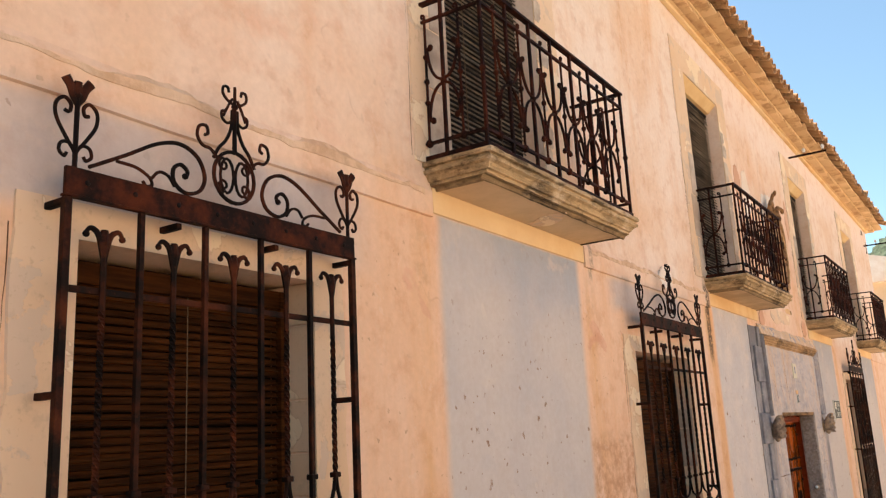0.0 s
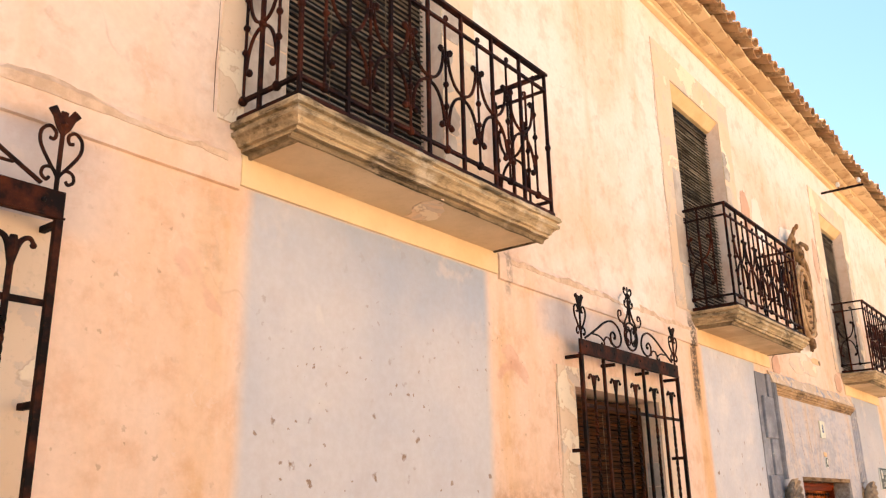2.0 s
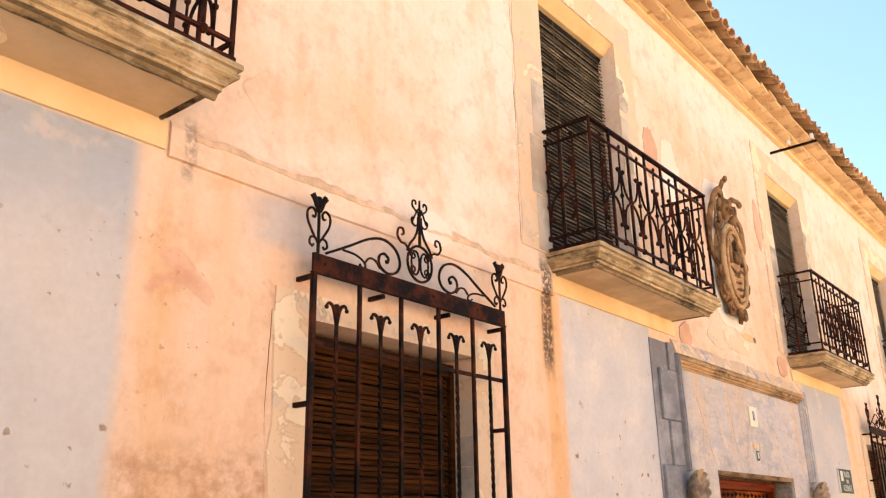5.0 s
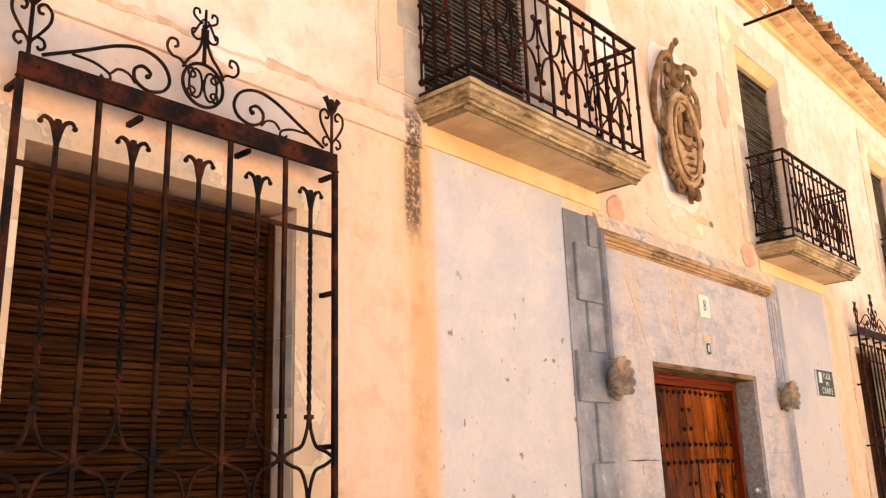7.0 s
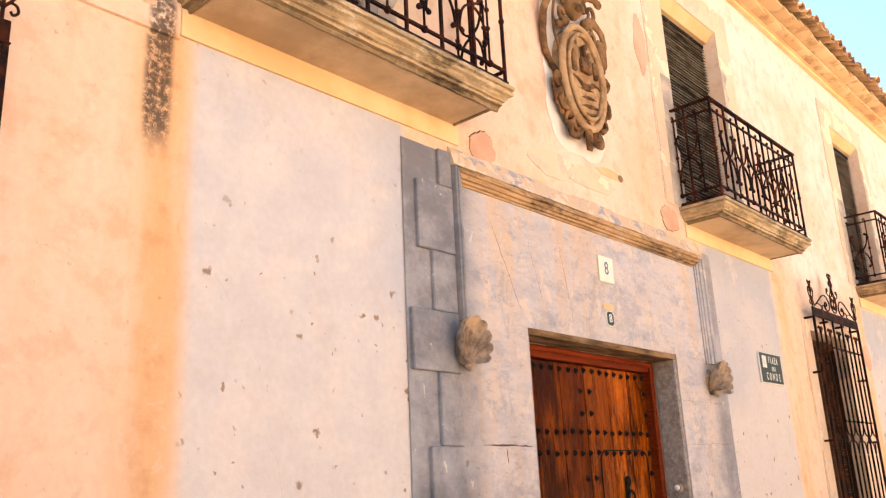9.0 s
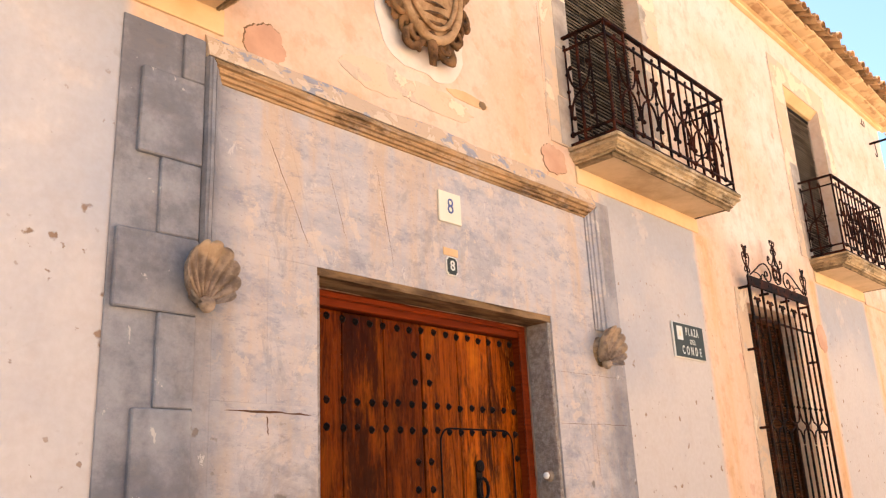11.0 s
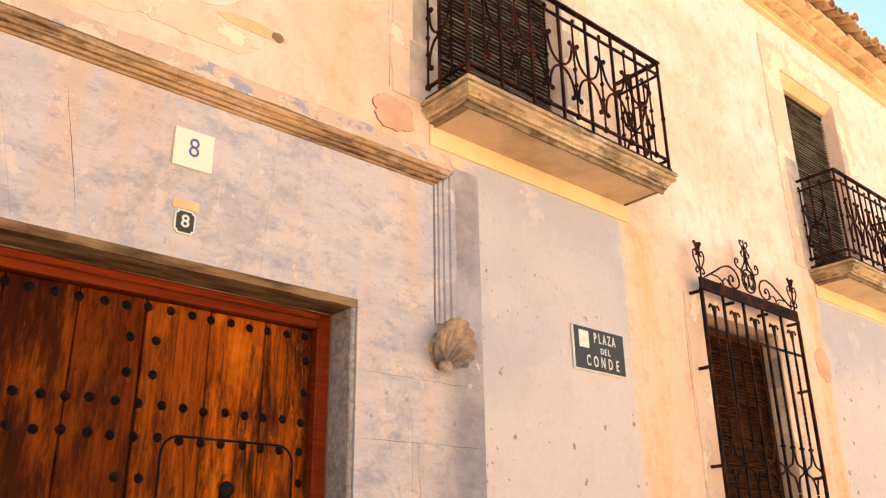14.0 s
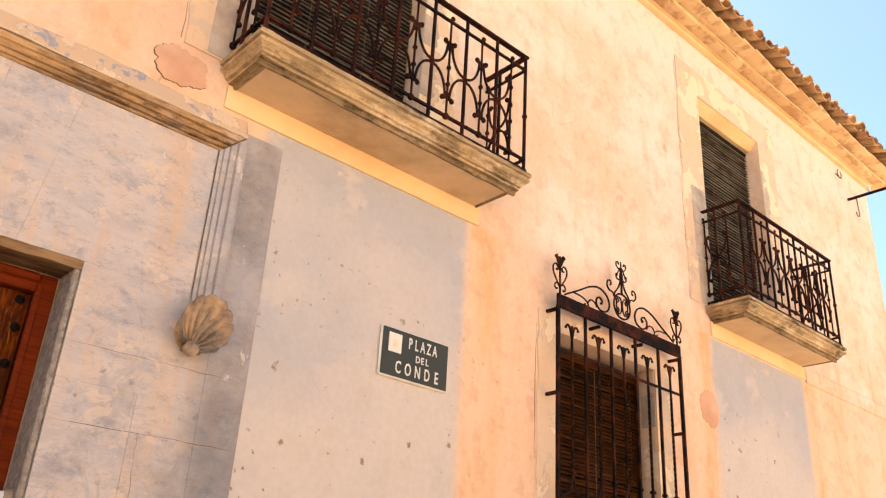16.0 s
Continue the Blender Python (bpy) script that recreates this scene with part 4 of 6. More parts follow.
def crest(half):
    """The scrolled crest on the band: a ring with two ovals, hooked side scrolls and a spire. Returns its pieces."""
    out = []
    ring = sweep(bmesh.new(), spiral(0, 0.115, 0.098, 0.098, 0, 360, 26), 0.0075, 6)
    for s in (-1, 1):
        sweep(ring, [(s * 0.036 + 0.032 * math.cos(a), 0, 0.115 + 0.066 * math.sin(a)) for a in [2 * math.pi * i / 16 for i in range(17)]], 0.006, 5)
        sweep(ring, spiral(s * 0.052, 0.155, 0.026, 0.008, 90, 90 - s * 400, 12), 0.0055, 5)
        sweep(ring, spiral(s * 0.052, 0.075, 0.026, 0.008, -90, -90 + s * 400, 12), 0.0055, 5)
    out.append(("crest_ring", ring))
    for s in (-1, 1):
        bm = bmesh.new()
        k = half - 0.07
        big = smooth_line([(k, 0.012), (k * 0.78, 0.085), (k * 0.58, 0.155), (k * 0.42, 0.180), (k * 0.29, 0.150), (k * 0.235, 0.085), (k * 0.27, 0.03),
                           (k * 0.37, 0.008), (k * 0.455, 0.035), (k * 0.465, 0.082), (k * 0.415, 0.106), (k * 0.365, 0.088), (k * 0.375, 0.062)])
        sweep(bm, moved(big, flip=s), 0.0075, 6)
        ball(bm, (s * k * 0.38, 0, 0.068), 0.012, seg=6)
        low = smooth_line([(k * 0.84, 0.055), (k * 0.72, 0.052), (k * 0.63, 0.030), (k * 0.61, 0.005), (k * 0.645, -0.002), (k * 0.67, 0.012)])
        sweep(bm, moved(low, flip=s), 0.006, 5)
        low = smooth_line([(k * 0.61, 0.03), (k * 0.565, 0.058), (k * 0.50, 0.052), (k * 0.455, 0.02)])
        sweep(bm, moved(low, flip=s), 0.006, 5)
        out.append(("crest_scroll", bm))
        bm = sweep(bmesh.new(), moved(smooth_line([(0.085, 0.175), (0.115, 0.20), (0.150, 0.205), (0.175, 0.235), (0.165, 0.275), (0.135, 0.280), (0.128, 0.255), (0.142, 0.245)]), flip=s), 0.0065, 5)
        sweep(bm, moved(smooth_line([(0.10, 0.17), (0.075, 0.215), (0.040, 0.255), (0.016, 0.31), (0.012, 0.38)]), flip=s), 0.007, 5)
        sweep(bm, moved(smooth_line([(0.012, 0.335), (0.035, 0.322), (0.060, 0.335), (0.062, 0.362), (0.042, 0.368)]), flip=s), 0.0058, 5)
        sweep(bm, moved(smooth_line([(0.055, 0.345), (0.030, 0.395), (0.012, 0.425)]), flip=s), 0.0055, 5)
        sweep(bm, moved(smooth_line([(0.012, 0.405), (0.038, 0.415), (0.058, 0.435), (0.055, 0.462), (0.035, 0.464), (0.030, 0.446)]), flip=s), 0.0058, 5)
        out.append(("crest_curl", bm))
    bm = sweep(bmesh.new(), [(0, 0, 0.21), (0, 0, 0.34), (0, 0, 0.475)], 0.0085, 6, 1, lambda u: 1.1 - 0.4 * u)
    ball(bm, (0, 0, 0.395), 0.015, 1, 0.9, 0.8, 6)
    out.append(("crest_spire", bm))
    return out


def grille(w, group):
    x0, x1 = w["g0"], w["g1"]
    half = (x1 - x0) / 2
    bandz, y = 3.015, -0.11
    root = thing("window_grille", "rusty wrought iron window grille with a scrolled crest and heart finials", "window grille", ((x0 + x1) / 2, y, w["z0"]), group)
    o = -w["z0"]
    base = w["z0"] - 0.02
    # wide flat band with a thin lip and rivets
    bm = boxed(-half - 0.012, half + 0.012, -0.010, 0.006, bandz + o, bandz + 0.088 + o, bevel=0.002)
    box(bm, -half - 0.016, half + 0.016, -0.016, 0.010, bandz - 0.008 + o, bandz - 0.0005 + o, bevel=0.001)
    top_band = part("top_band", bm, BAND_IRON, root, "rust-brown flat iron band")
    rivet = mesh_of(ball(bmesh.new(), (0, 0, 0), 0.009, 1, 0.5, 1, 8), "rivet", NAIL)
    for i in range(8):
        shared("rivet", rivet, top_band, pose(-half + 0.06 + (2 * half - 0.12) * i / 7, -0.011, bandz + 0.045 + o))
    step = 2 * half / 10
    collar, rail = w["collar"], bandz - w["rail"]
    knot = collar - 0.175
    low = knot - 0.175
    post = mesh_of(boxed(-0.013, 0.013, -0.012, 0.012, base + o, bandz - 0.009 + o, bevel=0.002), "post", IRON)
    for sx in (-half, half):
        shared("post", post, root, pose(sx, 0, 0))
    bm = boxed(-0.0095, 0.0095, -0.0095, 0.0095, base + o, bandz - 0.009 + o, bevel=0.0015)
    box(bm, -0.018, 0.018, -0.016, 0.016, collar - 0.010 + o, collar + 0.010 + o, bevel=0.003)
    ball(bm, (0, 0, knot + o), 0.022, 1, 0.9, 1, 8)
    barm = mesh_of(bm, "bar", IRON)
    # spear: twisted square bar that opens into a three-lobed tip
    bm = bmesh.new()
    n = 46
    sweep(bm, [(0, 0, collar + o + (rail - 0.06 - collar) * i / n) for i in range(n + 1)], 0.0115, 4, 1, None, 0.62)
    sweep(bm, [(0, 0, base + o), (0, 0, low + o)], 0.0105, 4)
    sweep(bm, [(0, 0, rail - 0.06 + o), (0, 0, rail + 0.10 + o), (0, 0, rail + 0.155 + o), (0, 0, rail + 0.195 + o)], 0.0115, 6, 0.8, lambda u: 0.95 if u < 0.5 else 1.9 - 1.1 * (u - 0.6) * 2)
    for s in (-1, 1):
        sweep(bm, moved(smooth_line([(0.0, rail + 0.11), (0.020, rail + 0.175), (0.048, rail + 0.195), (0.066, rail + 0.178)]), 0, 0, o, s), 0.010, 6, 0.8, lambda u: 1.25 - 0.6 * u)
        ball(bm, (s * 0.064, 0, rail + 0.174 + o), 0.0115, 1, 0.9, 1, 6)
    box(bm, -0.018, 0.018, -0.016, 0.016, collar - 0.010 + o, collar + 0.010 + o, bevel=0.003)
    spear = mesh_of(bm, "spear_bar", IRON)
    bm = bmesh.new()
    for up in (1, -1):
        z_in = (collar - 0.008 if up > 0 else low + 0.008)
        for s in (-1, 1):
            arc = smooth_line([(0.004, z_in), (0.012, z_in - up * 0.05), (0.040, z_in - up * 0.115), (step * 0.62, knot + up * 0.030), (step * 0.93, knot + up * 0.006)])
            sweep(bm, moved(arc, 0, 0, o, s), 0.0085, 5)
    arcm = mesh_of(bm, "ogee_arc", IRON)
    for i in range(1, 10):
        x = -half + step * i
        if i % 2:
            shared("spear_bar", spear, root, pose(x, 0, 0))
            shared("ogee_arc", arcm, root, pose(x, 0, 0))
        else:
            shared("bar", barm, root, pose(x, 0, 0))
    part("cross_rail", boxed(-half, half, 0.004, 0.014, rail - 0.011 + o, rail + 0.011 + o, bevel=0.002), IRON, root)
    stay = mesh_of(boxed(-0.011, 0.011, 0.0, -y + 0.03, -0.011, 0.011, bevel=0.002), "stay", IRON)
    for z in (bandz - 0.02, bandz - 0.60, bandz - 1.30):
        for sx in (-half, half):
            shared("stay", stay, root, pose(sx, 0.008, z + o))
    for sx in (-half * 0.36, half * 0.34):
        shared("stay", stay, root, pose(sx, 0.008, bandz - 0.022 + o))
    fin = mesh_of(heart_finial(), "heart_finial", IRON)
    for sx in (-half + 0.02, half - 0.02):
        shared("heart_finial", fin, root, pose(sx, 0, bandz + 0.088 + o))
    for name, bm in crest(half):
        bmesh.ops.translate(bm, verts=bm.verts, vec=(0, 0, bandz + 0.090 + o))
        part(name, bm, IRON, root)
    return root


for w in WINDOWS:
    grille(w, "window grilles of the ground floor")


# ---------------------------------------------------------------- the portal
portal = thing("portal_surround", "grey-lavender limewashed stone portal with quoins around the door", "door surround", kind="structure")
PY = -0.022
zb = -1.2


def block(name, x0, x1, z0, z1, y, material, bevel=0.004):
    return part(name, boxed(x0, x1, y, 0.0, z0, z1, bevel=bevel), material, portal)


# jamb courses, each side of the door
rnd = random.Random(3)
for side in (0, 1):
    xa, xb = ((9.125, DOOR["x0"]) if side == 0 else (DOOR["x1"], 12.135))
    zs = [zb, -0.4, 0.45, 1.15, 1.655, 2.335] if side == 0 else [zb, -0.2, 0.62, 1.33, 1.82, 2.335]
    for k, (a, b) in enumerate(zip(zs, zs[1:])):
        cut = xa + (xb - xa) * (0.5 if k % 2 == 0 else 0.30 + 0.4 * side)
        if k % 2 == side:
            block("stone_block", xa, cut - 0.0006, a, b - 0.0004, PY + rnd.uniform(-0.0006, 0.0006), PORTAL, 0.0006)
            block("stone_block", cut + 0.0006, xb, a, b - 0.0004, PY + rnd.uniform(-0.0006, 0.0006), PORTAL, 0.0006)
        else:
            block("stone_block", xa, xb, a, b - 0.0004, PY + rnd.uniform(-0.0006, 0.0006), PORTAL, 0.0006)
# flat arch of wedge stones over the door
n = 9
for k in range(n):
    fa, fb = k / n, (k + 1) / n
    b0, b1 = 9.45 + (11.88 - 9.45) * fa, 9.45 + (11.88 - 9.45) * fb
    t0, t1 = 9.125 + (12.135 - 9.125) * fa, 9.125 + (12.135 - 9.125) * fb
    bm = bmesh.new()
    za, zt, g = 2.3352, 3.20, 0.0009 if k in (1, 6) else 0.0
    y = PY + rnd.uniform(-0.0002, 0.0002)
    if k == 0:
        b0 = 9.125
    if k == n - 1:
        b1 = 12.135
    fr = [bm.verts.new(p) for p in ((b0 + g, y, za), (b1 - g, y, za), (t1 - g, y, zt), (t0 + g, y, zt))]
    bk = [bm.verts.new(p) for p in ((b0, 0, za), (b1, 0, za), (t1, 0, zt), (t0, 0, zt))]
    bm.faces.new(fr)
    for i in range(4):
        bm.faces.new((fr[i], bk[i], bk[(i + 1) % 4], fr[(i + 1) % 4]))
    bmesh.ops.recalc_face_normals(bm, faces=bm.faces)
    part("wedge_stone", bm, PORTAL, portal)
# side strips: plain field and toothed quoins
block("side_strip", 8.65, 9.043, zb, 3.315, -0.010, PORTAL)
block("side_strip", 12.285, 12.505, zb, 3.300, -0.012, PORTAL)
block("side_strip", 9.0435, 9.1248, zb, 2.335, PY, PORTAL, 0.0004)
block("side_strip", 12.1352, 12.2845, zb, 2.335, PY + 0.004, PORTAL, 0.0015)
zs = [-1.0, -0.35, 0.3, 0.98, 1.61, 2.00, 2.335, 2.68, 3.085]
for k, (a, b) in enumerate(zip(zs, zs[1:])):
    left = 8.74 if k == 7 else (8.85 if k in (6, 2) else (8.67 if k == 5 else (8.87 if k in (4, 0) else 8.78)))
    block("quoin", left, 9.043, a + 0.001, b - 0.002, -0.034 - 0.003 * (k % 2), PORTAL, 0.006)
block("quoin", 8.935, 9.043, 3.087, 3.315, -0.032, PORTAL, 0.005)

# joints that have opened or lost their mortar
for x0, z0, x1, z1, r in ((9.20, 1.619, 9.66, 1.617, 0.0065), (9.417, 1.605, 9.423, 1.52, 0.004), (8.88, 1.232, 9.69, 1.214, 0.004), (9.386, 2.974, 9.653, 2.427, 0.0018), (10.113, 2.977, 10.224, 2.423, 0.0017),
                          (9.784, 2.853, 9.894, 2.501, 0.0011), (11.645, 1.98, 12.44, 1.982, 0.0010), (11.645, 1.648, 12.49, 1.66, 0.0013), (12.02, 1.655, 12.04, 1.30, 0.0009)):
    line = [(x0 + (x1 - x0) * k / 14 + 0.007 * noise.noise(Vector((k * 0.6, x0, z0))), PY - 0.0004, z0 + (z1 - z0) * k / 14 + 0.006 * noise.noise(Vector((k * 0.7, z0, 4)))) for k in range(15)]
    part("open_joint", sweep(bmesh.new(), line, r, 5, 0.4, lambda u: (0.35 + 0.65 * abs(math.sin(u * 5.3 + x0 * 3))) * min(1.0, 0.2 + 6 * u, 0.2 + 6 * (1 - u))), CRACK, portal)

# hood mould: down beside the shells and across the top
hood = thing("hood_mould", "weathered stone hood moulding that frames the portal", "moulding", kind="structure")
prof = [(0.0, 0.0), (0.0, 0.018), (0.011, 0.020), (0.0125, 0.014), (0.016, 0.015), (0.018, 0.028), (0.033, 0.032), (0.0345, 0.026), (0.038, 0.027), (0.041, 0.040),
        (0.060, 0.048), (0.062, 0.040), (0.066, 0.041), (0.071, 0.056), (0.094, 0.060), (0.098, 0.052), (0.108, 0.048), (0.115, 0.0)]


def hood_run(pts, outs, name, jitter, wide=1.0, material=None):
    """pts: inner line in the facade (x, z); outs: the way that the mould widens."""
    bm = bmesh.new()
    rows = []
    for (px, pz), (ox, oz) in zip(pts, outs):
        rows.append([bm.verts.new((px + ox * u * wide, -0.012 - d * (1 + jitter * noise.noise(Vector((px * 3, pz * 3, u * 9)))), pz + oz * u)) for u, d in prof])
    for a, b in zip(rows, rows[1:]):
        for i in range(len(prof) - 1):
            bm.faces.new((a[i], b[i], b[i + 1], a[i + 1]))
    bm.faces.new(rows[0])
    bm.faces.new(rows[-1])
    bmesh.ops.recalc_face_normals(bm, faces=bm.faces)
    return part(name, bm, material or HOOD, hood)


hl, hr, ht, hb = 9.133, 12.143, 3.125, 2.30
hood_run([(hl, hb + (ht - hb) * i / 10) for i in range(11)], [(-1, 0)] * 10 + [(-1, 1)], "upright_mould", 0.15, 0.77, PORTAL)
hood_run([(hl + (hr - hl) * i / 40, ht) for i in range(41)], [(-0.7, 1)] + [(0, 1)] * 39 + [(1, 1)], "lintel_mould", 0.34)
hood_run([(hr, ht - (ht - hb) * i / 10) for i in range(11)], [(1, 1)] + [(1, 0)] * 10, "upright_mould", 0.15, 1.2, PORTAL)
# flaked limewash ledge above the mould
bm = bmesh.new()
rows = []
for i in range(61):
    x = 9.05 + 3.22 * i / 60
    j, k = 0.012 * noise.noise(Vector((x * 4, 1, 0))), 0.022 * noise.noise(Vector((x * 2.3, 7, 0))) + 0.010 * noise.noise(Vector((x * 11, 3, 0)))
    rows.append([bm.verts.new(p) for p in ((x, -0.001, 3.242), (x, -0.052 + j, 3.242), (x, -0.050 + j, 3.262), (x, -0.016, 3.355 + k), (x, -0.001, 3.368 + k))])
for p, q in zip(rows, rows[1:]):
    for k in range(4):
        bm.faces.new((p[k], q[k], q[k + 1], p[k + 1]))
for e in (rows[0], rows[-1]):
    bm.faces.new(e)
bmesh.ops.recalc_face_normals(bm, faces=bm.faces)
part("ledge", bm, LEDGE, hood, "sloping ledge with flaking blue and cream limewash")


def shell(x, z, r, turn, label):
    """A scallop: ribs that fan out from a hinge, hollow towards the front."""
    root = thing("stone_shell", label, "shell ornament", (x, -0.03, z))
    bm = bmesh.new()
    ribs, per, radial = 10, 8, 14
    front, back = [], []
    for j in range(radial + 1):
        u = j / radial
        fr, bk = [], []
        for i in range(ribs * per + 1):
            f = i / (ribs * per)
            a = radians(-62 + 304 * f)
            scallop = abs(math.sin(math.pi * f * ribs)) ** 0.75
            edge = 0.96 + 0.07 * scallop + 0.015 * noise.noise(Vector((f * 14, x, 0)))
            qx, qz = 0.88 * r * math.cos(a) * edge, r * 0.10 + r * math.sin(a) * edge
            px, pz = qx * (0.10 + 0.90 * u), -0.72 * r + (qz + 0.72 * r) * (0.06 + 0.94 * u)
            out = 0.026 + 0.088 * u ** 2.1 + 0.026 * scallop * math.sin(math.pi * min(1.0, 0.14 + u * 0.62))
            out += 0.004 * noise.noise(Vector((px * 40, pz * 40, x)))
            fr.append(bm.verts.new((px, -out, pz)))
            bk.append(bm.verts.new((px * 0.93, -max(0.0, out - 0.045), pz * 0.95)))
        front.append(fr)
        back.append(bk)
    for g, flip in ((front, 1), (back, 0)):
        for a, b in zip(g, g[1:]):
            for i in range(len(a) - 1):
                bm.faces.new((a[i], a[i + 1], b[i + 1], b[i]) if flip else (a[i], b[i], b[i + 1], a[i + 1]))
    for i in range(len(front[-1]) - 1):
        bm.faces.new((front[-1][i], front[-1][i + 1], back[-1][i + 1], back[-1][i]))
    bmesh.ops.recalc_face_normals(bm, faces=bm.faces)
    fan = shade(part("fan", bm, SHELL, root))
    fan.matrix_basis = pose(0, 0, 0, 0, turn, 0)
    lean = radians(turn)
    bm = ball(bmesh.new(), (-r * 0.74 * math.sin(lean), -0.050, -r * 0.74 * math.cos(lean)), r * 0.27, 1.0, 0.9, 0.95, 12)
    for v in bm.verts:
        v.co += 0.006 * noise.noise_vector(v.co * 24)
    shade(part("hinge", bm, SHELL, root))
    bm = ball(bmesh.new(), (0, 0.025, -r * 0.05), r * 0.8, 0.95, 0.04 / (r * 0.8), 1.0, 14)
    shade(part("backing", bm, HOOD, root))
    return root


shell(9.05, 2.150, 0.142, -6, "worn carved stone scallop shell, ochre and grey, ending the hood mould")
shell(12.185, 2.160, 0.140, 14, "grey carved stone scallop shell with ochre ribs, ending the hood mould")

# rough stone lining of the doorway
lining = thing("doorway_lining", "rough grey granite lining of the deep doorway", "door surround", kind="structure")
for x0, x1 in ((DOOR["x0"] - 0.001, DOOR["x0"] + 0.028), (DOOR["x1"] - 0.028, DOOR["x1"] + 0.001)):
    part("jamb_lining", boxed(x0, x1, -0.012, 0.17, zb + 0.5, DOOR["top"] - 0.03, bevel=0.008), REVEAL, lining)
bm = boxed(DOOR["x0"] - 0.001, DOOR["x1"] + 0.001, -0.016, 0.17, DOOR["top"] - 0.04, DOOR["top"] + 0.006)
bmesh.ops.subdivide_edges(bm, edges=[e for e in bm.edges if abs(e.verts[0].co.x - e.verts[1].co.x) > 1], cuts=40)
for v in bm.verts:
    v.co.z += 0.007 * noise.noise(Vector((v.co.x * 7, v.co.y * 9, v.co.z * 3)))
    v.co.y += 0.006 * noise.noise(Vector((v.co.x * 9, 5, v.co.z * 3)))
part("lintel_lining", bm, LINTEL, lining, "chipped brown lintel edge")

# ---------------------------------------------------------------- the nailed door
door = thing("door_1", "orange-brown studded plank double door with a wicket, closed", "door", (10.665, 0.22, -0.72))
DZ = 0.72
fx0, fx1, ftop = DOOR["x0"] + 0.03, DOOR["x1"] - 0.03, DOOR["top"] - 0.042
ox = 10.665


def door_box(name, x0, x1, y0, y1, z0, z1, material, bevel=0.004, parent=None, label=""):
    return part(name, boxed(x0 - ox, x1 - ox, y0 - 0.22, y1 - 0.22, z0 + DZ, z1 + DZ, bevel=bevel), material, parent or door, label)


for a, b in ((fx0, fx0 + 0.075), (fx1 - 0.075, fx1)):
    door_box("frame_post", a, b, 0.175, 0.27, -0.72, ftop, DOOR_FRAME)
    c = a + 0.052 if a == fx0 else a - 0.012
    door_box("frame_bead", c + 0.002, c + 0.03, 0.160, 0.174, -0.72, ftop - 0.05, DOOR_FRAME, 0.005)
door_box("frame_head", fx0 + 0.077, fx1 - 0.077, 0.172, 0.27, ftop - 0.085, ftop, DOOR_FRAME)
door_box("frame_bead", fx0 + 0.08, fx1 - 0.08, 0.150, 0.171, ftop - 0.045, ftop - 0.012, DOOR_FRAME, 0.006)
ptop = ftop - 0.088
edges = [fx0 + 0.077, 10.06, 10.36, 10.655, 10.965, 11.255, fx1 - 0.077]
for k, (a, b) in enumerate(zip(edges, edges[1:])):
    g = 0.006 if k in (2, 3) else 0.0025
    door_box("plank", a + (g if k == 3 else 0.0025), b - (g if k == 2 else 0.0025), 0.222, 0.262, -0.70, ptop, PLANK, 0.004)
door_box("backing", fx0 + 0.078, fx1 - 0.078, 0.264, 0.30, -0.70, ptop, NEAR_BLACK)
# wicket: a rounded iron-edged joint in the leaf
line = [(10.785, -0.6), (10.785, 1.53)] + [(10.865 - 0.08 * math.cos(a), 1.53 + 0.085 * math.sin(a)) for a in [math.pi / 2 * i / 6 for i in range(1, 7)]]
line += [(11.36 + 0.08 * math.sin(a), 1.53 + 0.085 * math.cos(a)) for a in [math.pi / 2 * i / 6 for i in range(7)]] + [(11.44, -0.6)]
part("wicket_joint", sweep(bmesh.new(), [(x - ox, -0.001, z + DZ) for x, z in line], 0.006, 6, 0.8), NAIL, door, "dark rounded joint of the wicket")
nail = bmesh.new()
bmesh.ops.create_cone(nail, cap_ends=True, segments=7, radius1=0.0250, radius2=0.004, depth=0.026, matrix=Matrix.Rotation(math.pi / 2, 4, "X"))
nail_me = mesh_of(nail, "nail", NAIL)
spots = []
for i in range(17):
    x = edges[0] + 0.05 + (edges[-1] - edges[0] - 0.1) * i / 16
    spots += [(x, ptop - 0.04), (x, 1.735), (x, 1.595), (x, 0.9), (x, 0.75), (x, 0.1)]
for z in (2.02, 1.87, 1.43, 1.27):
    spots += [(10.655 - 0.055, z), (10.655 + 0.055, z)]
for z in (2.05, 1.88, 1.45):
    spots += [(edges[-1] - 0.04, z), (edges[0] + 0.04, z)]
rnd = random.Random(8)
for x, z in spots:
    shared("nail", nail_me, door, pose(x - ox + rnd.uniform(-0.006, 0.006), -0.008, z + DZ + rnd.uniform(-0.006, 0.006), 0, rnd.uniform(-14, 14), 0))
# lock plate with a knocker
bm = boxed(11.10 - ox - 0.028, 11.10 - ox + 0.028, -0.010, 0.0, 1.12 + DZ, 1.40 + DZ, bevel=0.004)
ball(bm, (11.10 - ox, -0.018, 1.40 + DZ), 0.036, 1, 0.45, 1, 10)
sweep(bm, [(11.10 - ox + 0.045 * math.sin(a), -0.034, 1.27 + DZ - 0.06 * math.cos(a)) for a in [2 * math.pi * i / 14 for i in range(15)]], 0.010, 6)
part("knocker", bm, NAIL, door, "black iron knocker on a plate")

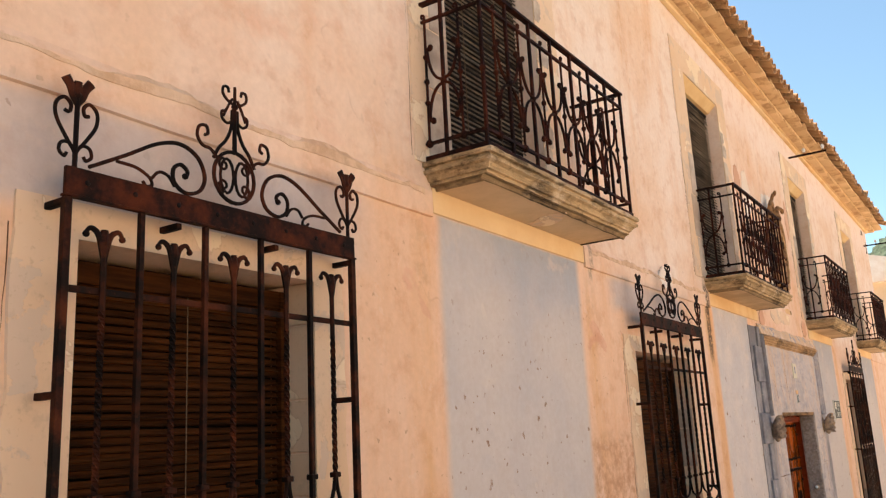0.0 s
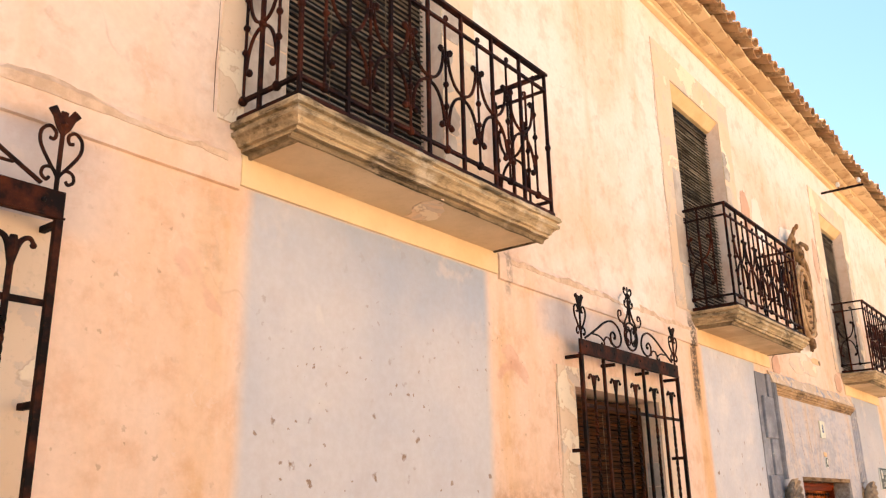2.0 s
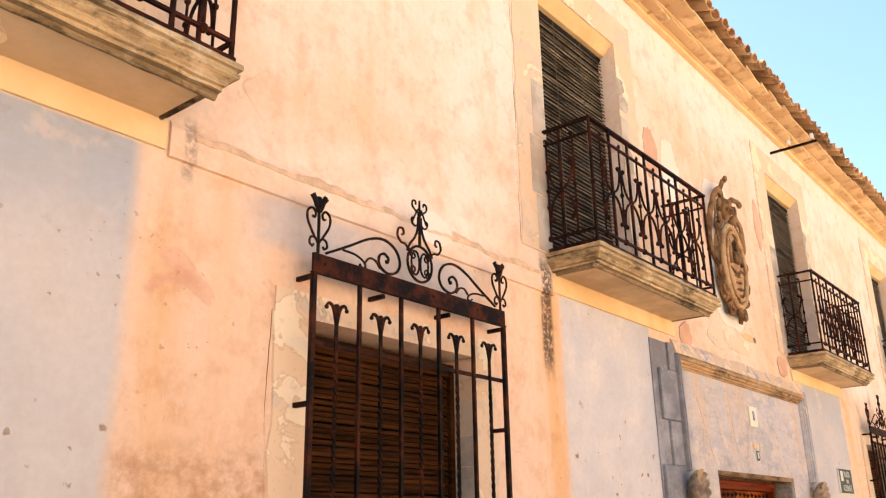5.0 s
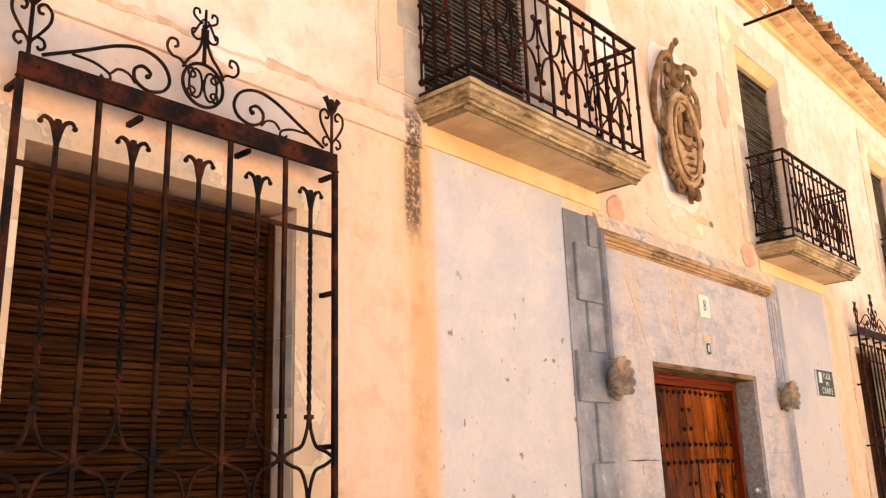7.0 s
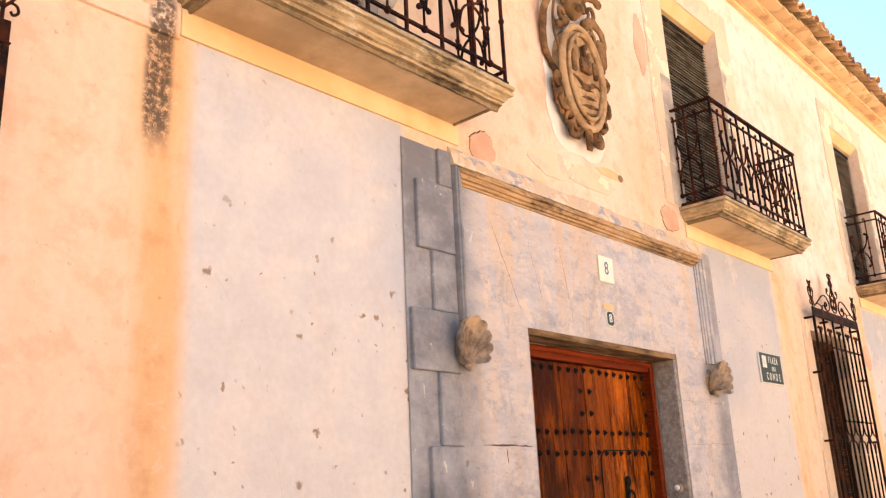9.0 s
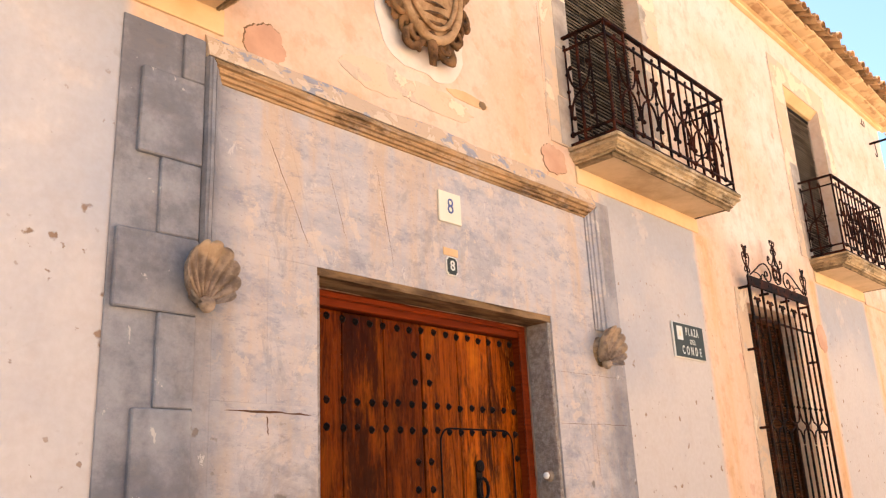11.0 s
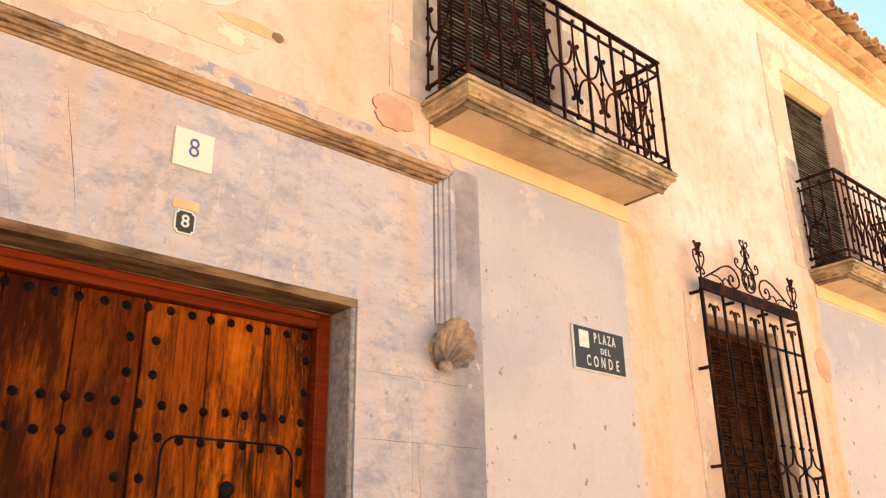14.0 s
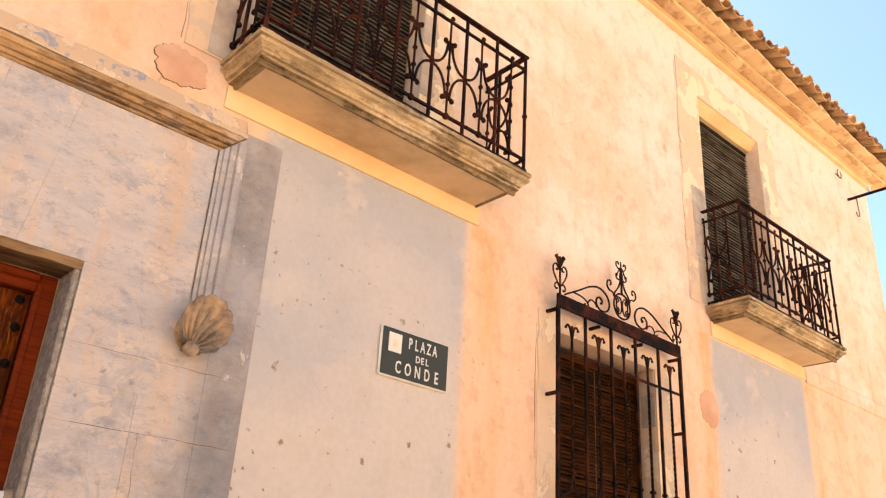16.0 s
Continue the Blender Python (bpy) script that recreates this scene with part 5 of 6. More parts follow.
# door bell on the lining
bell = thing("door_bell", "white round porcelain bell push on the stone jamb", "door bell", (DOOR["x1"] - 0.03, 0.07, 1.335))
bm = bmesh.new()
bmesh.ops.create_cone(bm, cap_ends=True, segments=20, radius1=0.036, radius2=0.030, depth=0.03, matrix=Matrix.Translation((-0.012, 0, 0)) @ Matrix.Rotation(-math.pi / 2, 4, "Y"))
part("rose", bm, SHELL, bell)
part("push", ball(bmesh.new(), (-0.03, 0, 0), 0.022, 1.0, 1, 1, 14), PORCELAIN, bell)


# ---------------------------------------------------------------- writing
def letters(text, size, material, name, parent, at, thick=0.0015, wide=1.0, bold=0.012):
    cu = bpy.data.curves.new(name, "FONT")
    cu.body, cu.size, cu.extrude, cu.align_x, cu.align_y = text, size, thick, "CENTER", "CENTER"
    cu.offset = size * bold
    tmp = new(name, cu)
    dg = bpy.context.evaluated_depsgraph_get()
    me = bpy.data.meshes.new_from_object(tmp.evaluated_get(dg))
    bpy.data.objects.remove(tmp)
    me.materials.clear()
    me.materials.append(material)
    ob = new(name, me)
    ob.parent = parent
    ob.matrix_basis = Matrix.Translation(at) @ Matrix.Rotation(math.pi / 2, 4, "X") @ Matrix.Diagonal((wide, 1, 1, 1))
    return ob


num = thing("house_number_tile", "ivory glazed tile with a blue figure 8", "house number", (10.688, PY - 0.004, 2.865))
tile = part("tile", boxed(-0.096, 0.096, -0.009, 0.004, -0.096, 0.096, bevel=0.003), TILE_WHITE, num)
letters("8", 0.135, TILE_BLUE, "figure", tile, (0.0, -0.0105, 0.004), wide=0.84, bold=-0.006)
small = thing("house_number_plate", "small dark enamel plate with a white figure 8", "house number", (10.682, PY - 0.003, 2.505))


def cut_plate(hx, hz, cut, y0, y1):
    """A flat plate with its four corners cut off in an inward curve."""
    bm = bmesh.new()
    rim = []
    for sx, sz, a0 in ((1, 1, 270), (-1, 1, 0), (-1, -1, 90), (1, -1, 180)):
        for i in range(5):
            a = radians(a0 - 22.5 * i)
            rim.append((sx * hx + cut * math.cos(a), sz * hz + cut * math.sin(a)))
    fr = [bm.verts.new((x, y0, z)) for x, z in rim]
    bk = [bm.verts.new((x, y1, z)) for x, z in rim]
    bm.faces.new(fr)
    bm.faces.new(list(reversed(bk)))
    for i in range(len(rim)):
        bm.faces.new((fr[i], bk[i], bk[(i + 1) % len(rim)], fr[(i + 1) % len(rim)]))
    bmesh.ops.recalc_face_normals(bm, faces=bm.faces)
    return bm


part("plate", cut_plate(0.048, 0.056, 0.014, -0.006, 0.003), PLATE_WHITE, small)
dark_field = part("field", cut_plate(0.041, 0.049, 0.013, -0.0085, -0.0062), PLATE, small)
letters("8", 0.082, PLATE_WHITE, "figure", dark_field, (0.0, -0.0100, 0.0))
tagged(part("plaster_patch", boxed(10.62, 10.745, PY - 0.004, -0.001, 2.568, 2.615, bevel=0.002), BAND), "ochre plaster patch above the small number plate", "trim", kind="structure")

sign = thing("street_sign", "dark green enamel street sign with white letters and a crest", "street sign", (13.542, -0.012, 2.368))
part("rim", boxed(-0.257, 0.257, -0.007, 0.012, -0.146, 0.146, bevel=0.008), PLATE_WHITE, sign, "worn white rim")
plate = part("plate", boxed(-0.248, 0.248, -0.0105, -0.0075, -0.137, 0.137, bevel=0.001), PLATE, sign)
for word, size, cx, cz, step, wide in (("PLAZA", 0.092, 0.048, 0.075, 0.047, 0.56), ("DEL", 0.056, 0.052, -0.005, 0.035, 0.85), ("CONDE", 0.098, 0.020, -0.082, 0.072, 0.60)):
    for k, ch in enumerate(word):
        letters(ch, size, PLATE_WHITE, "letter", plate, (cx + step * (k - (len(word) - 1) / 2), -0.0115, cz), wide=wide)
crest_panel = part("crest", boxed(-0.205, -0.110, -0.0125, -0.0110, 0.000, 0.112, bevel=0.0006), PLATE_WHITE, sign, "white painted crest panel")
part("crest_mark", boxed(-0.176, -0.140, -0.0135, -0.0128, 0.030, 0.074, bevel=0.0003), FRAME, crest_panel, "faded tan shield shape")


# ---------------------------------------------------------------- carved coat of arms
def carve(bm, amount=0.01, freq=11):
    for v in bm.verts:
        v.co += amount * noise.noise_vector(v.co * freq)
    return bm


arms = thing("coat_of_arms", "dark ochre carved stone coat of arms under a crested helmet", "coat of arms", (10.535, 0.0, 3.755))
arms.scale = (1, 0.66, 1)
bm = bmesh.new()
rim = []
for i in range(96):
    a = 2 * math.pi * i / 96
    v = Vector((math.cos(a), math.sin(a), 0))
    k = (abs(v.x / 0.38) ** 5 + abs(v.y / 0.76) ** 5) ** 0.2
    k = (1 / k) * (1 + 0.09 * noise.noise(v * 3) + 0.05 * noise.noise(v * 14))
    rim.append((v.x * k, 0.72 + v.y * k))
fr = [bm.verts.new((x, -0.010, z)) for x, z in rim]
bk = [bm.verts.new((x, 0.0, z)) for x, z in rim]
bm.faces.new(fr)
for i in range(96):
    bm.faces.new((fr[i], bk[i], bk[(i + 1) % 96], fr[(i + 1) % 96]))
bmesh.ops.recalc_face_normals(bm, faces=bm.faces)
part("plaster_bed", bm, WHITE_PLASTER, arms, "white plaster around the carving")
bm = bmesh.new()
for j in range(9):
    u = j / 8
    k = math.cos(u * math.pi / 2) ** 0.5
    ring = [bm.verts.new((0.27 * k * math.cos(a), -0.10 - 0.075 * math.sin(u * math.pi / 2), 0.56 + 0.41 * k * math.sin(a))) for a in [2 * math.pi * i / 32 for i in range(32)]] if j < 8 else None
    if j and ring:
        for i in range(32):
            bm.faces.new((last[i], last[(i + 1) % 32], ring[(i + 1) % 32], ring[i]))
    if ring:
        last = ring
bm.faces.new(last)
base = [bm.verts.new((0.28 * math.cos(a), 0.0, 0.56 + 0.42 * math.sin(a))) for a in [2 * math.pi * i / 32 for i in range(32)]]
bm.verts.ensure_lookup_table()
for i in range(32):
    bm.faces.new((base[i], base[(i + 1) % 32], bm.verts[(i + 1) % 32], bm.verts[i]))
bmesh.ops.recalc_face_normals(bm, faces=bm.faces)
shade(part("shield", bm, SHIELD, arms, "oval ochre stone shield"))
oval = lambda a, rx, rz, y: (rx * math.cos(a), y, 0.56 + rz * math.sin(a))
ring = [2 * math.pi * i / 48 for i in range(49)]
shade(part("shield_rim", carve(sweep(sweep(bmesh.new(), [oval(a, 0.275, 0.415, -0.145) for a in ring], 0.030, 8, 1.4), [oval(a, 0.215, 0.345, -0.176) for a in ring], 0.017, 6, 1.7), 0.006), SHIELD, arms))
# charges: a cross bar, a small castle in relief and waves below
bm = sweep(bmesh.new(), [(-0.25 + 0.5 * i / 10, -0.172 + 0.05 * abs(i - 5) / 5, 0.50 + 0.03 * math.sin(i)) for i in range(11)], 0.024, 6, 1.6)
for k in range(4):
    sweep(bm, [(-0.20 + 0.4 * i / 12 + 0.02 * k, -0.168 + 0.05 * abs(i - 6) / 6, 0.44 - 0.065 * k + 0.05 * (i / 12) ** 2) for i in range(13)], 0.017, 5, 1.8)
box(bm, -0.07, 0.06, -0.225, -0.15, 0.58, 0.70, bevel=0.012)
box(bm, -0.05, -0.01, -0.235, -0.15, 0.702, 0.80, bevel=0.012)
box(bm, 0.02, 0.05, -0.225, -0.15, 0.702, 0.76, bevel=0.010)
box(bm, -0.17, -0.12, -0.205, -0.12, 0.56, 0.74, bevel=0.012)
box(bm, 0.11, 0.16, -0.205, -0.12, 0.57, 0.72, bevel=0.012)
for k in range(7):
    ball(bm, (-0.13 + 0.045 * k, -0.172 + 0.006 * abs(k - 3), 0.80 + 0.03 * math.sin(k * 2.1)), 0.022, 1, 0.8, 1.3, 6)
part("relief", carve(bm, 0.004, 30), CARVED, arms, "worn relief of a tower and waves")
# helmet with plumes on top
bm = ball(bmesh.new(), (-0.03, -0.13, 1.15), 0.082, 1, 1.1, 1.25, 18)
ball(bm, (-0.03, -0.20, 1.13), 0.055, 1.1, 0.9, 0.8, 12)
ball(bm, (-0.03, -0.11, 1.24), 0.085, 1.25, 0.9, 0.35, 12)
for k in range(5):
    ball(bm, (-0.09 + 0.03 * k, -0.235 + 0.006 * (k - 2) ** 2, 1.115), 0.012, 0.8, 1, 2.2, 6)
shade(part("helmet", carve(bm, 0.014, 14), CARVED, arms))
bm = bmesh.new()
sweep(bm, [(-0.05, -0.10, 1.26), (-0.08, -0.12, 1.36), (-0.06, -0.16, 1.45), (-0.03, -0.20, 1.46)], 0.030, 8, 1, lambda u: 1.1 - 0.45 * u)
ball(bm, (-0.05, -0.20, 1.475), 0.036, 1.2, 1, 0.9, 8)
sweep(bm, [(0.05, -0.1, 1.22), (0.16, -0.15, 1.31), (0.25, -0.20, 1.30)], 0.032, 8, 1, lambda u: 1.1 - 0.3 * u)
ball(bm, (0.26, -0.20, 1.28), 0.042, 1.1, 1, 0.9, 8)
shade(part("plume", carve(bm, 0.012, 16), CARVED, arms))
# the broad scroll that sweeps round one side, and its answer
bm = bmesh.new()
sweep(bm, [Vector((p[0], -0.10 - 0.06 * math.sin(i * 0.16), p[2])) for i, p in enumerate(smooth_line([(-0.05, 1.20), (-0.14, 1.30), (-0.28, 1.27), (-0.37, 1.10), (-0.40, 0.88), (-0.36, 0.66), (-0.26, 0.52)]))], 0.027, 8, 1.2, lambda u: 0.8 + 0.5 * math.sin(u * math.pi))
sweep(bm, [Vector((p[0], -0.12, p[2])) for p in smooth_line([(-0.25, 1.20), (-0.30, 1.04), (-0.31, 0.84), (-0.25, 0.66)])], 0.014, 6)
ball(bm, (-0.02, -0.18, 1.21), 0.05, 1, 1, 1.1, 8)
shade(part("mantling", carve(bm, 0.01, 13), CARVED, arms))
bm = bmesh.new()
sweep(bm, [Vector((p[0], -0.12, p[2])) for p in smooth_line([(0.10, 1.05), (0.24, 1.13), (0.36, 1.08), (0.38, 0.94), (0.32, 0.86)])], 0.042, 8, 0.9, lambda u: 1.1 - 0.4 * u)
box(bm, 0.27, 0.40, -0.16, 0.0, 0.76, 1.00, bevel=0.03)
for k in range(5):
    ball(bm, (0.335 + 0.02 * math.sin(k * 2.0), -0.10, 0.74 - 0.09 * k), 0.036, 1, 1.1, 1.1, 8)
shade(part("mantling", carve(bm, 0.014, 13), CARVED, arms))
# curled acanthus tips along the rim and over the helmet
curls = [(0.33 * math.cos(radians(a)), 0.58 + 0.47 * math.sin(radians(a)), a) for a in range(-70, 80, 25)] + [(0.33 * math.cos(radians(a)), 0.58 + 0.47 * math.sin(radians(a)), a) for a in range(195, 260, 25)]
curls += [(-0.16, 1.18, 120), (0.10, 1.20, 60), (-0.20, 1.02, 150), (0.16, 1.03, 30), (0.22, 1.20, 40), (-0.13, 1.31, 110)]
for k, (cx, cz, a) in enumerate(curls):
    turn = 1 if k % 2 else -1
    bm = sweep(bmesh.new(), [Vector((p[0], -0.10 - 0.035 * math.sin(0.25 * i), p[2])) for i, p in enumerate(spiral(cx, cz, 0.062, 0.012, a - 120 * turn, a + 300 * turn, 16))], 0.019, 7, 1.2, lambda u: 1.15 - 0.55 * u)
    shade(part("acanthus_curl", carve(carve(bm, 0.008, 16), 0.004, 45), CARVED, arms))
# leaves down both flanks and the tail
for s in (-1, 1):
    for k in range(6):
        a = radians(197 + 12 * k) if s < 0 else radians(-17 - 12 * k)
        p = oval(a, 0.30, 0.44, -0.085)
        bm = sweep(bmesh.new(), [Vector(p), Vector((p[0] * 1.10, -0.12, p[2] + 0.035)), Vector((p[0] * 1.24, -0.085, p[2])), Vector((p[0] * 1.20, -0.07, p[2] - 0.06))], 0.032, 7, 1, lambda u: 1.15 - 0.6 * u)
        ball(bm, (p[0] * 1.18, -0.085, p[2] - 0.065), 0.022, 1, 1, 1, 7)
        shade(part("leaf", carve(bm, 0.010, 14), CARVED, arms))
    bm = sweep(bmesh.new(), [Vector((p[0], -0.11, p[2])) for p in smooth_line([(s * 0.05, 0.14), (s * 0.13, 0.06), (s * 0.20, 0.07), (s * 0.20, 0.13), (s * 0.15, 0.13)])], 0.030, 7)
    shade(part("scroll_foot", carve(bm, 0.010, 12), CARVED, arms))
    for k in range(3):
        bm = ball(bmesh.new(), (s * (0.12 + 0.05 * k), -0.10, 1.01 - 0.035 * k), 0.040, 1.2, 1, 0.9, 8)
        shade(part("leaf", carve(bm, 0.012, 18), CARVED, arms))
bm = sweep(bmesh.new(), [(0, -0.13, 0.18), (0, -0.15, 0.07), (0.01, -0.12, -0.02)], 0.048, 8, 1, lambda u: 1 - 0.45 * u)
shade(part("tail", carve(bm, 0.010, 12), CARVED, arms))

# bare patches and cracks of the upper plaster
patch_root = thing("trim_bare_patch", "bare salmon render patches where plaster fell off", "trim", kind="structure")


def ragged_patch(cx, cz, rx, rz, material, seed, proud=0.004):
    bm = bmesh.new()
    pts = []
    n = 70
    for i in range(n):
        a = 2 * math.pi * i / n
        v = Vector((math.cos(a), math.sin(a), 0))
        k = 1 + 0.22 * noise.noise(v * 1.5 + Vector((0, 0, seed * 3.7))) + 0.16 * noise.noise(v * 6 + Vector((0, 0, seed * 1.3))) + 0.05 * noise.noise(v * 19)
        pts.append((cx + rx * k * math.cos(a), cz + rz * k * math.sin(a)))
    fr = [bm.verts.new((x, -proud, z)) for x, z in pts]
    bk = [bm.verts.new((x, 0, z)) for x, z in pts]
    bm.faces.new(fr)
    for i in range(n):
        bm.faces.new((fr[i], bk[i], bk[(i + 1) % n], fr[(i + 1) % n]))
    bmesh.ops.recalc_face_normals(bm, faces=bm.faces)
    part("bare_patch", bm, material, patch_root)


ragged_patch(9.380, 3.447, 0.124, 0.129, LINTEL, 1, 0.0025)
ragged_patch(9.385, 3.442, 0.122, 0.127, SALMON, 1)
ragged_patch(11.860, 3.509, 0.145, 0.120, LINTEL, 2, 0.0025)
ragged_patch(11.864, 3.512, 0.143, 0.118, SALMON, 2)
ragged_patch(9.05, 5.05, 0.13, 0.28, SALMON, 3)
ragged_patch(11.70, 5.10, 0.10, 0.26, SALMON, 4)
ragged_patch(10.15, 3.545, 0.27, 0.10, FRAME, 11, 0.0045)
ragged_patch(10.62, 3.55, 0.36, 0.085, FRAME, 13, 0.0050)
ragged_patch(10.94, 3.675, 0.19, 0.034, BAND, 5)
# raised brown patch: the dark of a small hole is put into its colour
ragged_patch(11.09, 3.672, 0.034, 0.028, LINTEL, 9, 0.007)
ragged_patch(9.42, 5.0, 0.20, 0.30, WHITE_PLASTER, 6)
ragged_patch(6.0, 3.50, 0.16, 0.10, WHITE_PLASTER, 7, 0.019)
ragged_patch(16.72, 2.75, 0.13, 0.16, SALMON, 8)

# ---------------------------------------------------------------- eaves
eave = thing("roof_eave", "stepped brick eave under curved clay roof tiles", "roof", kind="structure")
part("fillet", boxed(X0, X1 + 0.05, -0.055, 0.0, EAVE, EAVE + 0.038, bevel=0.006), EAVE_PAINT_AND_GLOW, eave, "smooth ochre painted fillet")
part("course_bed", boxed(X0, X1 + 0.06, -0.085, 0.0, EAVE + 0.0385, EAVE + 0.0415), EAVE_PAINT_AND_GLOW, eave)
part("fillet", boxed(X0, X1 + 0.20, -0.196, 0.0, EAVE + 0.086, EAVE + 0.100, bevel=0.004), EAVE_PAINT_AND_GLOW, eave, "smooth ochre painted fillet")
part("roof_bed", boxed(X0, X1 + 0.36, -0.33, 0.5, EAVE + 0.150, EAVE + 0.156), EAVE_PAINT_AND_GLOW, eave)

bl = 0.235


def brick_mesh(depth, name):
    return mesh_of(boxed(-bl / 2 + 0.007, bl / 2 - 0.007, -depth, 0.0, 0.0, 0.028, bevel=0.005), name, BRICK)


rnd = random.Random(12)
c1, c2 = brick_mesh(0.185, "brick"), brick_mesh(0.350, "brick")
n = int((X1 + 0.3 - X0) / bl)
for k in range(n):
    x = X0 + bl * (k + 0.5)
    shared("brick", c1, eave, pose(x, rnd.uniform(-0.014, 0.010), EAVE + 0.054, rnd.gauss(0, 0.8), 8.5 + rnd.gauss(0, 1.8), rnd.gauss(0, 0.9)))
    shared("brick", c2, eave, pose(x + 0.11, rnd.uniform(-0.016, 0.012), EAVE + 0.113, rnd.gauss(0, 0.8), 8.5 + rnd.gauss(0, 2.0), rnd.gauss(0, 0.9)))


def curved_tile(r0, r1, length, up, name, rise=1.0):
    """A half-round clay tile that tapers along its length; up: hollow below."""
    bm = bmesh.new()
    rows = []
    for j in range(3):
        u = j / 2
        r = r0 + (r1 - r0) * u
        for th in (r, r - 0.014):
            rows.append([bm.verts.new((-th * math.cos(math.pi * i / 8), u * length, (th * math.sin(math.pi * i / 8) * rise) * up)) for i in range(9)])
    outer, inner = rows[0::2], rows[1::2]
    for g in (outer, inner):
        for a, b in zip(g, g[1:]):
            for i in range(8):
                bm.faces.new((a[i], a[i + 1], b[i + 1], b[i]))
    for a, b in ((outer[0], inner[0]), (outer[-1], inner[-1])):
        for i in range(8):
            bm.faces.new((a[i], a[i + 1], b[i + 1], b[i]))
    for i in (0, 8):
        for k in range(2):
            bm.faces.new((outer[k][i], outer[k + 1][i], inner[k + 1][i], inner[k][i]))
    bmesh.ops.recalc_face_normals(bm, faces=bm.faces)
    return mesh_of(bm, name, ROOF_TILE)


cover, channel = curved_tile(0.078, 0.064, 0.42, 1, "roof_tile", 0.85), curved_tile(0.101, 0.09, 0.46, -1, "roof_tile", 0.62)
pitch = 0.215
n = int((X1 + 0.45 - X0) / pitch)
rest = []
for k in range(n):
    x = X0 + pitch * (k + 0.5)
    for row in range(8):
        y, z = -0.475 + row * 0.36, EAVE + 0.215 + row * 0.125
        m1 = pose(x + rnd.gauss(0, 0.008), y + rnd.gauss(0, 0.016), z + rnd.gauss(0, 0.006), 19 + rnd.gauss(0, 1.5), rnd.gauss(0, 2), rnd.gauss(0, 1.5))
        m2 = pose(x + pitch / 2 + rnd.gauss(0, 0.006), y + 0.045 + rnd.gauss(0, 0.02), z + 0.015, 19 + rnd.gauss(0, 1), rnd.gauss(0, 2), rnd.gauss(0, 1))
        if row == 0 and x > 2.0:
            shared("roof_tile", cover, eave, m2 @ Matrix.Translation((0, 0, 0.018)))
            shared("roof_tile", channel, eave, m1)
        else:
            rest += [(cover, m2 @ Matrix.Translation((0, 0, 0.018))), (channel, m1)]
verts, faces = [], []
for me, m in rest:
    o = len(verts)
    verts += [tuple(m @ v.co) for v in me.vertices]
    faces += [tuple(o + i for i in p.vertices) for p in me.polygons]
me = bpy.data.meshes.new("tile_field")
me.from_pydata(verts, [], faces)
me.materials.append(ROOF_TILE)
field = new("tile_field", me)
field.parent = eave
tagged(field, "rows of curved clay tiles up the slope", kind="stuff")
part("roof_slab", boxed(X0, X1 + 0.3, -0.02, 9.9, -0.05, 0.0), OPPOSITE, eave).matrix_basis = pose(0, 0.0, EAVE + 0.30, 19, 0, 0)


# ---------------------------------------------------------------- iron arms with insulators
def insulator_arm(x, z, length, label):
    root = thing("insulator_arm", label, "insulator", (x, 0, z))
    part("arm", boxed(-0.014, 0.014, -length, 0.03, -0.014, 0.014, bevel=0.002), IRON, root)
    for y in (-length * 0.42, -length + 0.05):
        bm = sweep(bmesh.new(), [(0, y, 0.0145), (0, y, 0.05)], 0.006, 6)
        pin = part("pin", bm, IRON, root)
        bm = bmesh.new()
        for zz, r in ((0.052, 0.024), (0.075, 0.030), (0.10, 0.022)):
            ball(bm, (0, y, zz), r, 1, 1, 0.62, 10)
        part("insulator", bm, PORCELAIN, pin, "white porcelain insulator")
    return root


insulator_arm(12.60, 6.29, 0.56, "black iron wall arm with two porcelain insulators")
insulator_arm(20.30, 6.10, 0.62, "black iron wall arm with insulators near the house corner")
hook = thing("wall_hook", "thin iron hook hanging at the house corner", "hook", (20.11, 0, 6.41))
part("wire", sweep(bmesh.new(), [(p[0], -0.02, p[2]) for p in spiral(0, -0.03, 0.06, 0.045, 100, 420, 16)], 0.005, 5), IRON, hook)
part("drop", sweep(bmesh.new(), [(-0.10, -0.012, -0.06), (-0.06, -0.03, -0.10), (0.02, -0.03, -0.09)], 0.005, 5), IRON, hook)
hook = thing("wall_hook", "thin iron wire that ends in a loose hook below the arm", "hook", (20.50, 0, 6.08))
part("wire", sweep(bmesh.new(), [(0.05, -0.015, 0.14), (0.04, -0.02, 0.02), (0.05, -0.022, -0.08)] + [(0.0 + 0.05 * math.cos(a), -0.022, -0.09 - 0.05 * math.sin(a)) for a in [0.3 * i for i in range(1, 11)]], 0.006, 5), IRON, hook)
cables = thing("overhead_cable", "black cable from the wall arm across the square", "cable", (20.3, -0.56, 6.13))
part("cable", sweep(bmesh.new(), [(6.0 * u, -9.0 * u, -0.9 * 4 * u * (1 - u) * 0.4 + 0.3 * u) for u in [i / 12 for i in range(13)]], 0.010, 5), CABLE, cables)

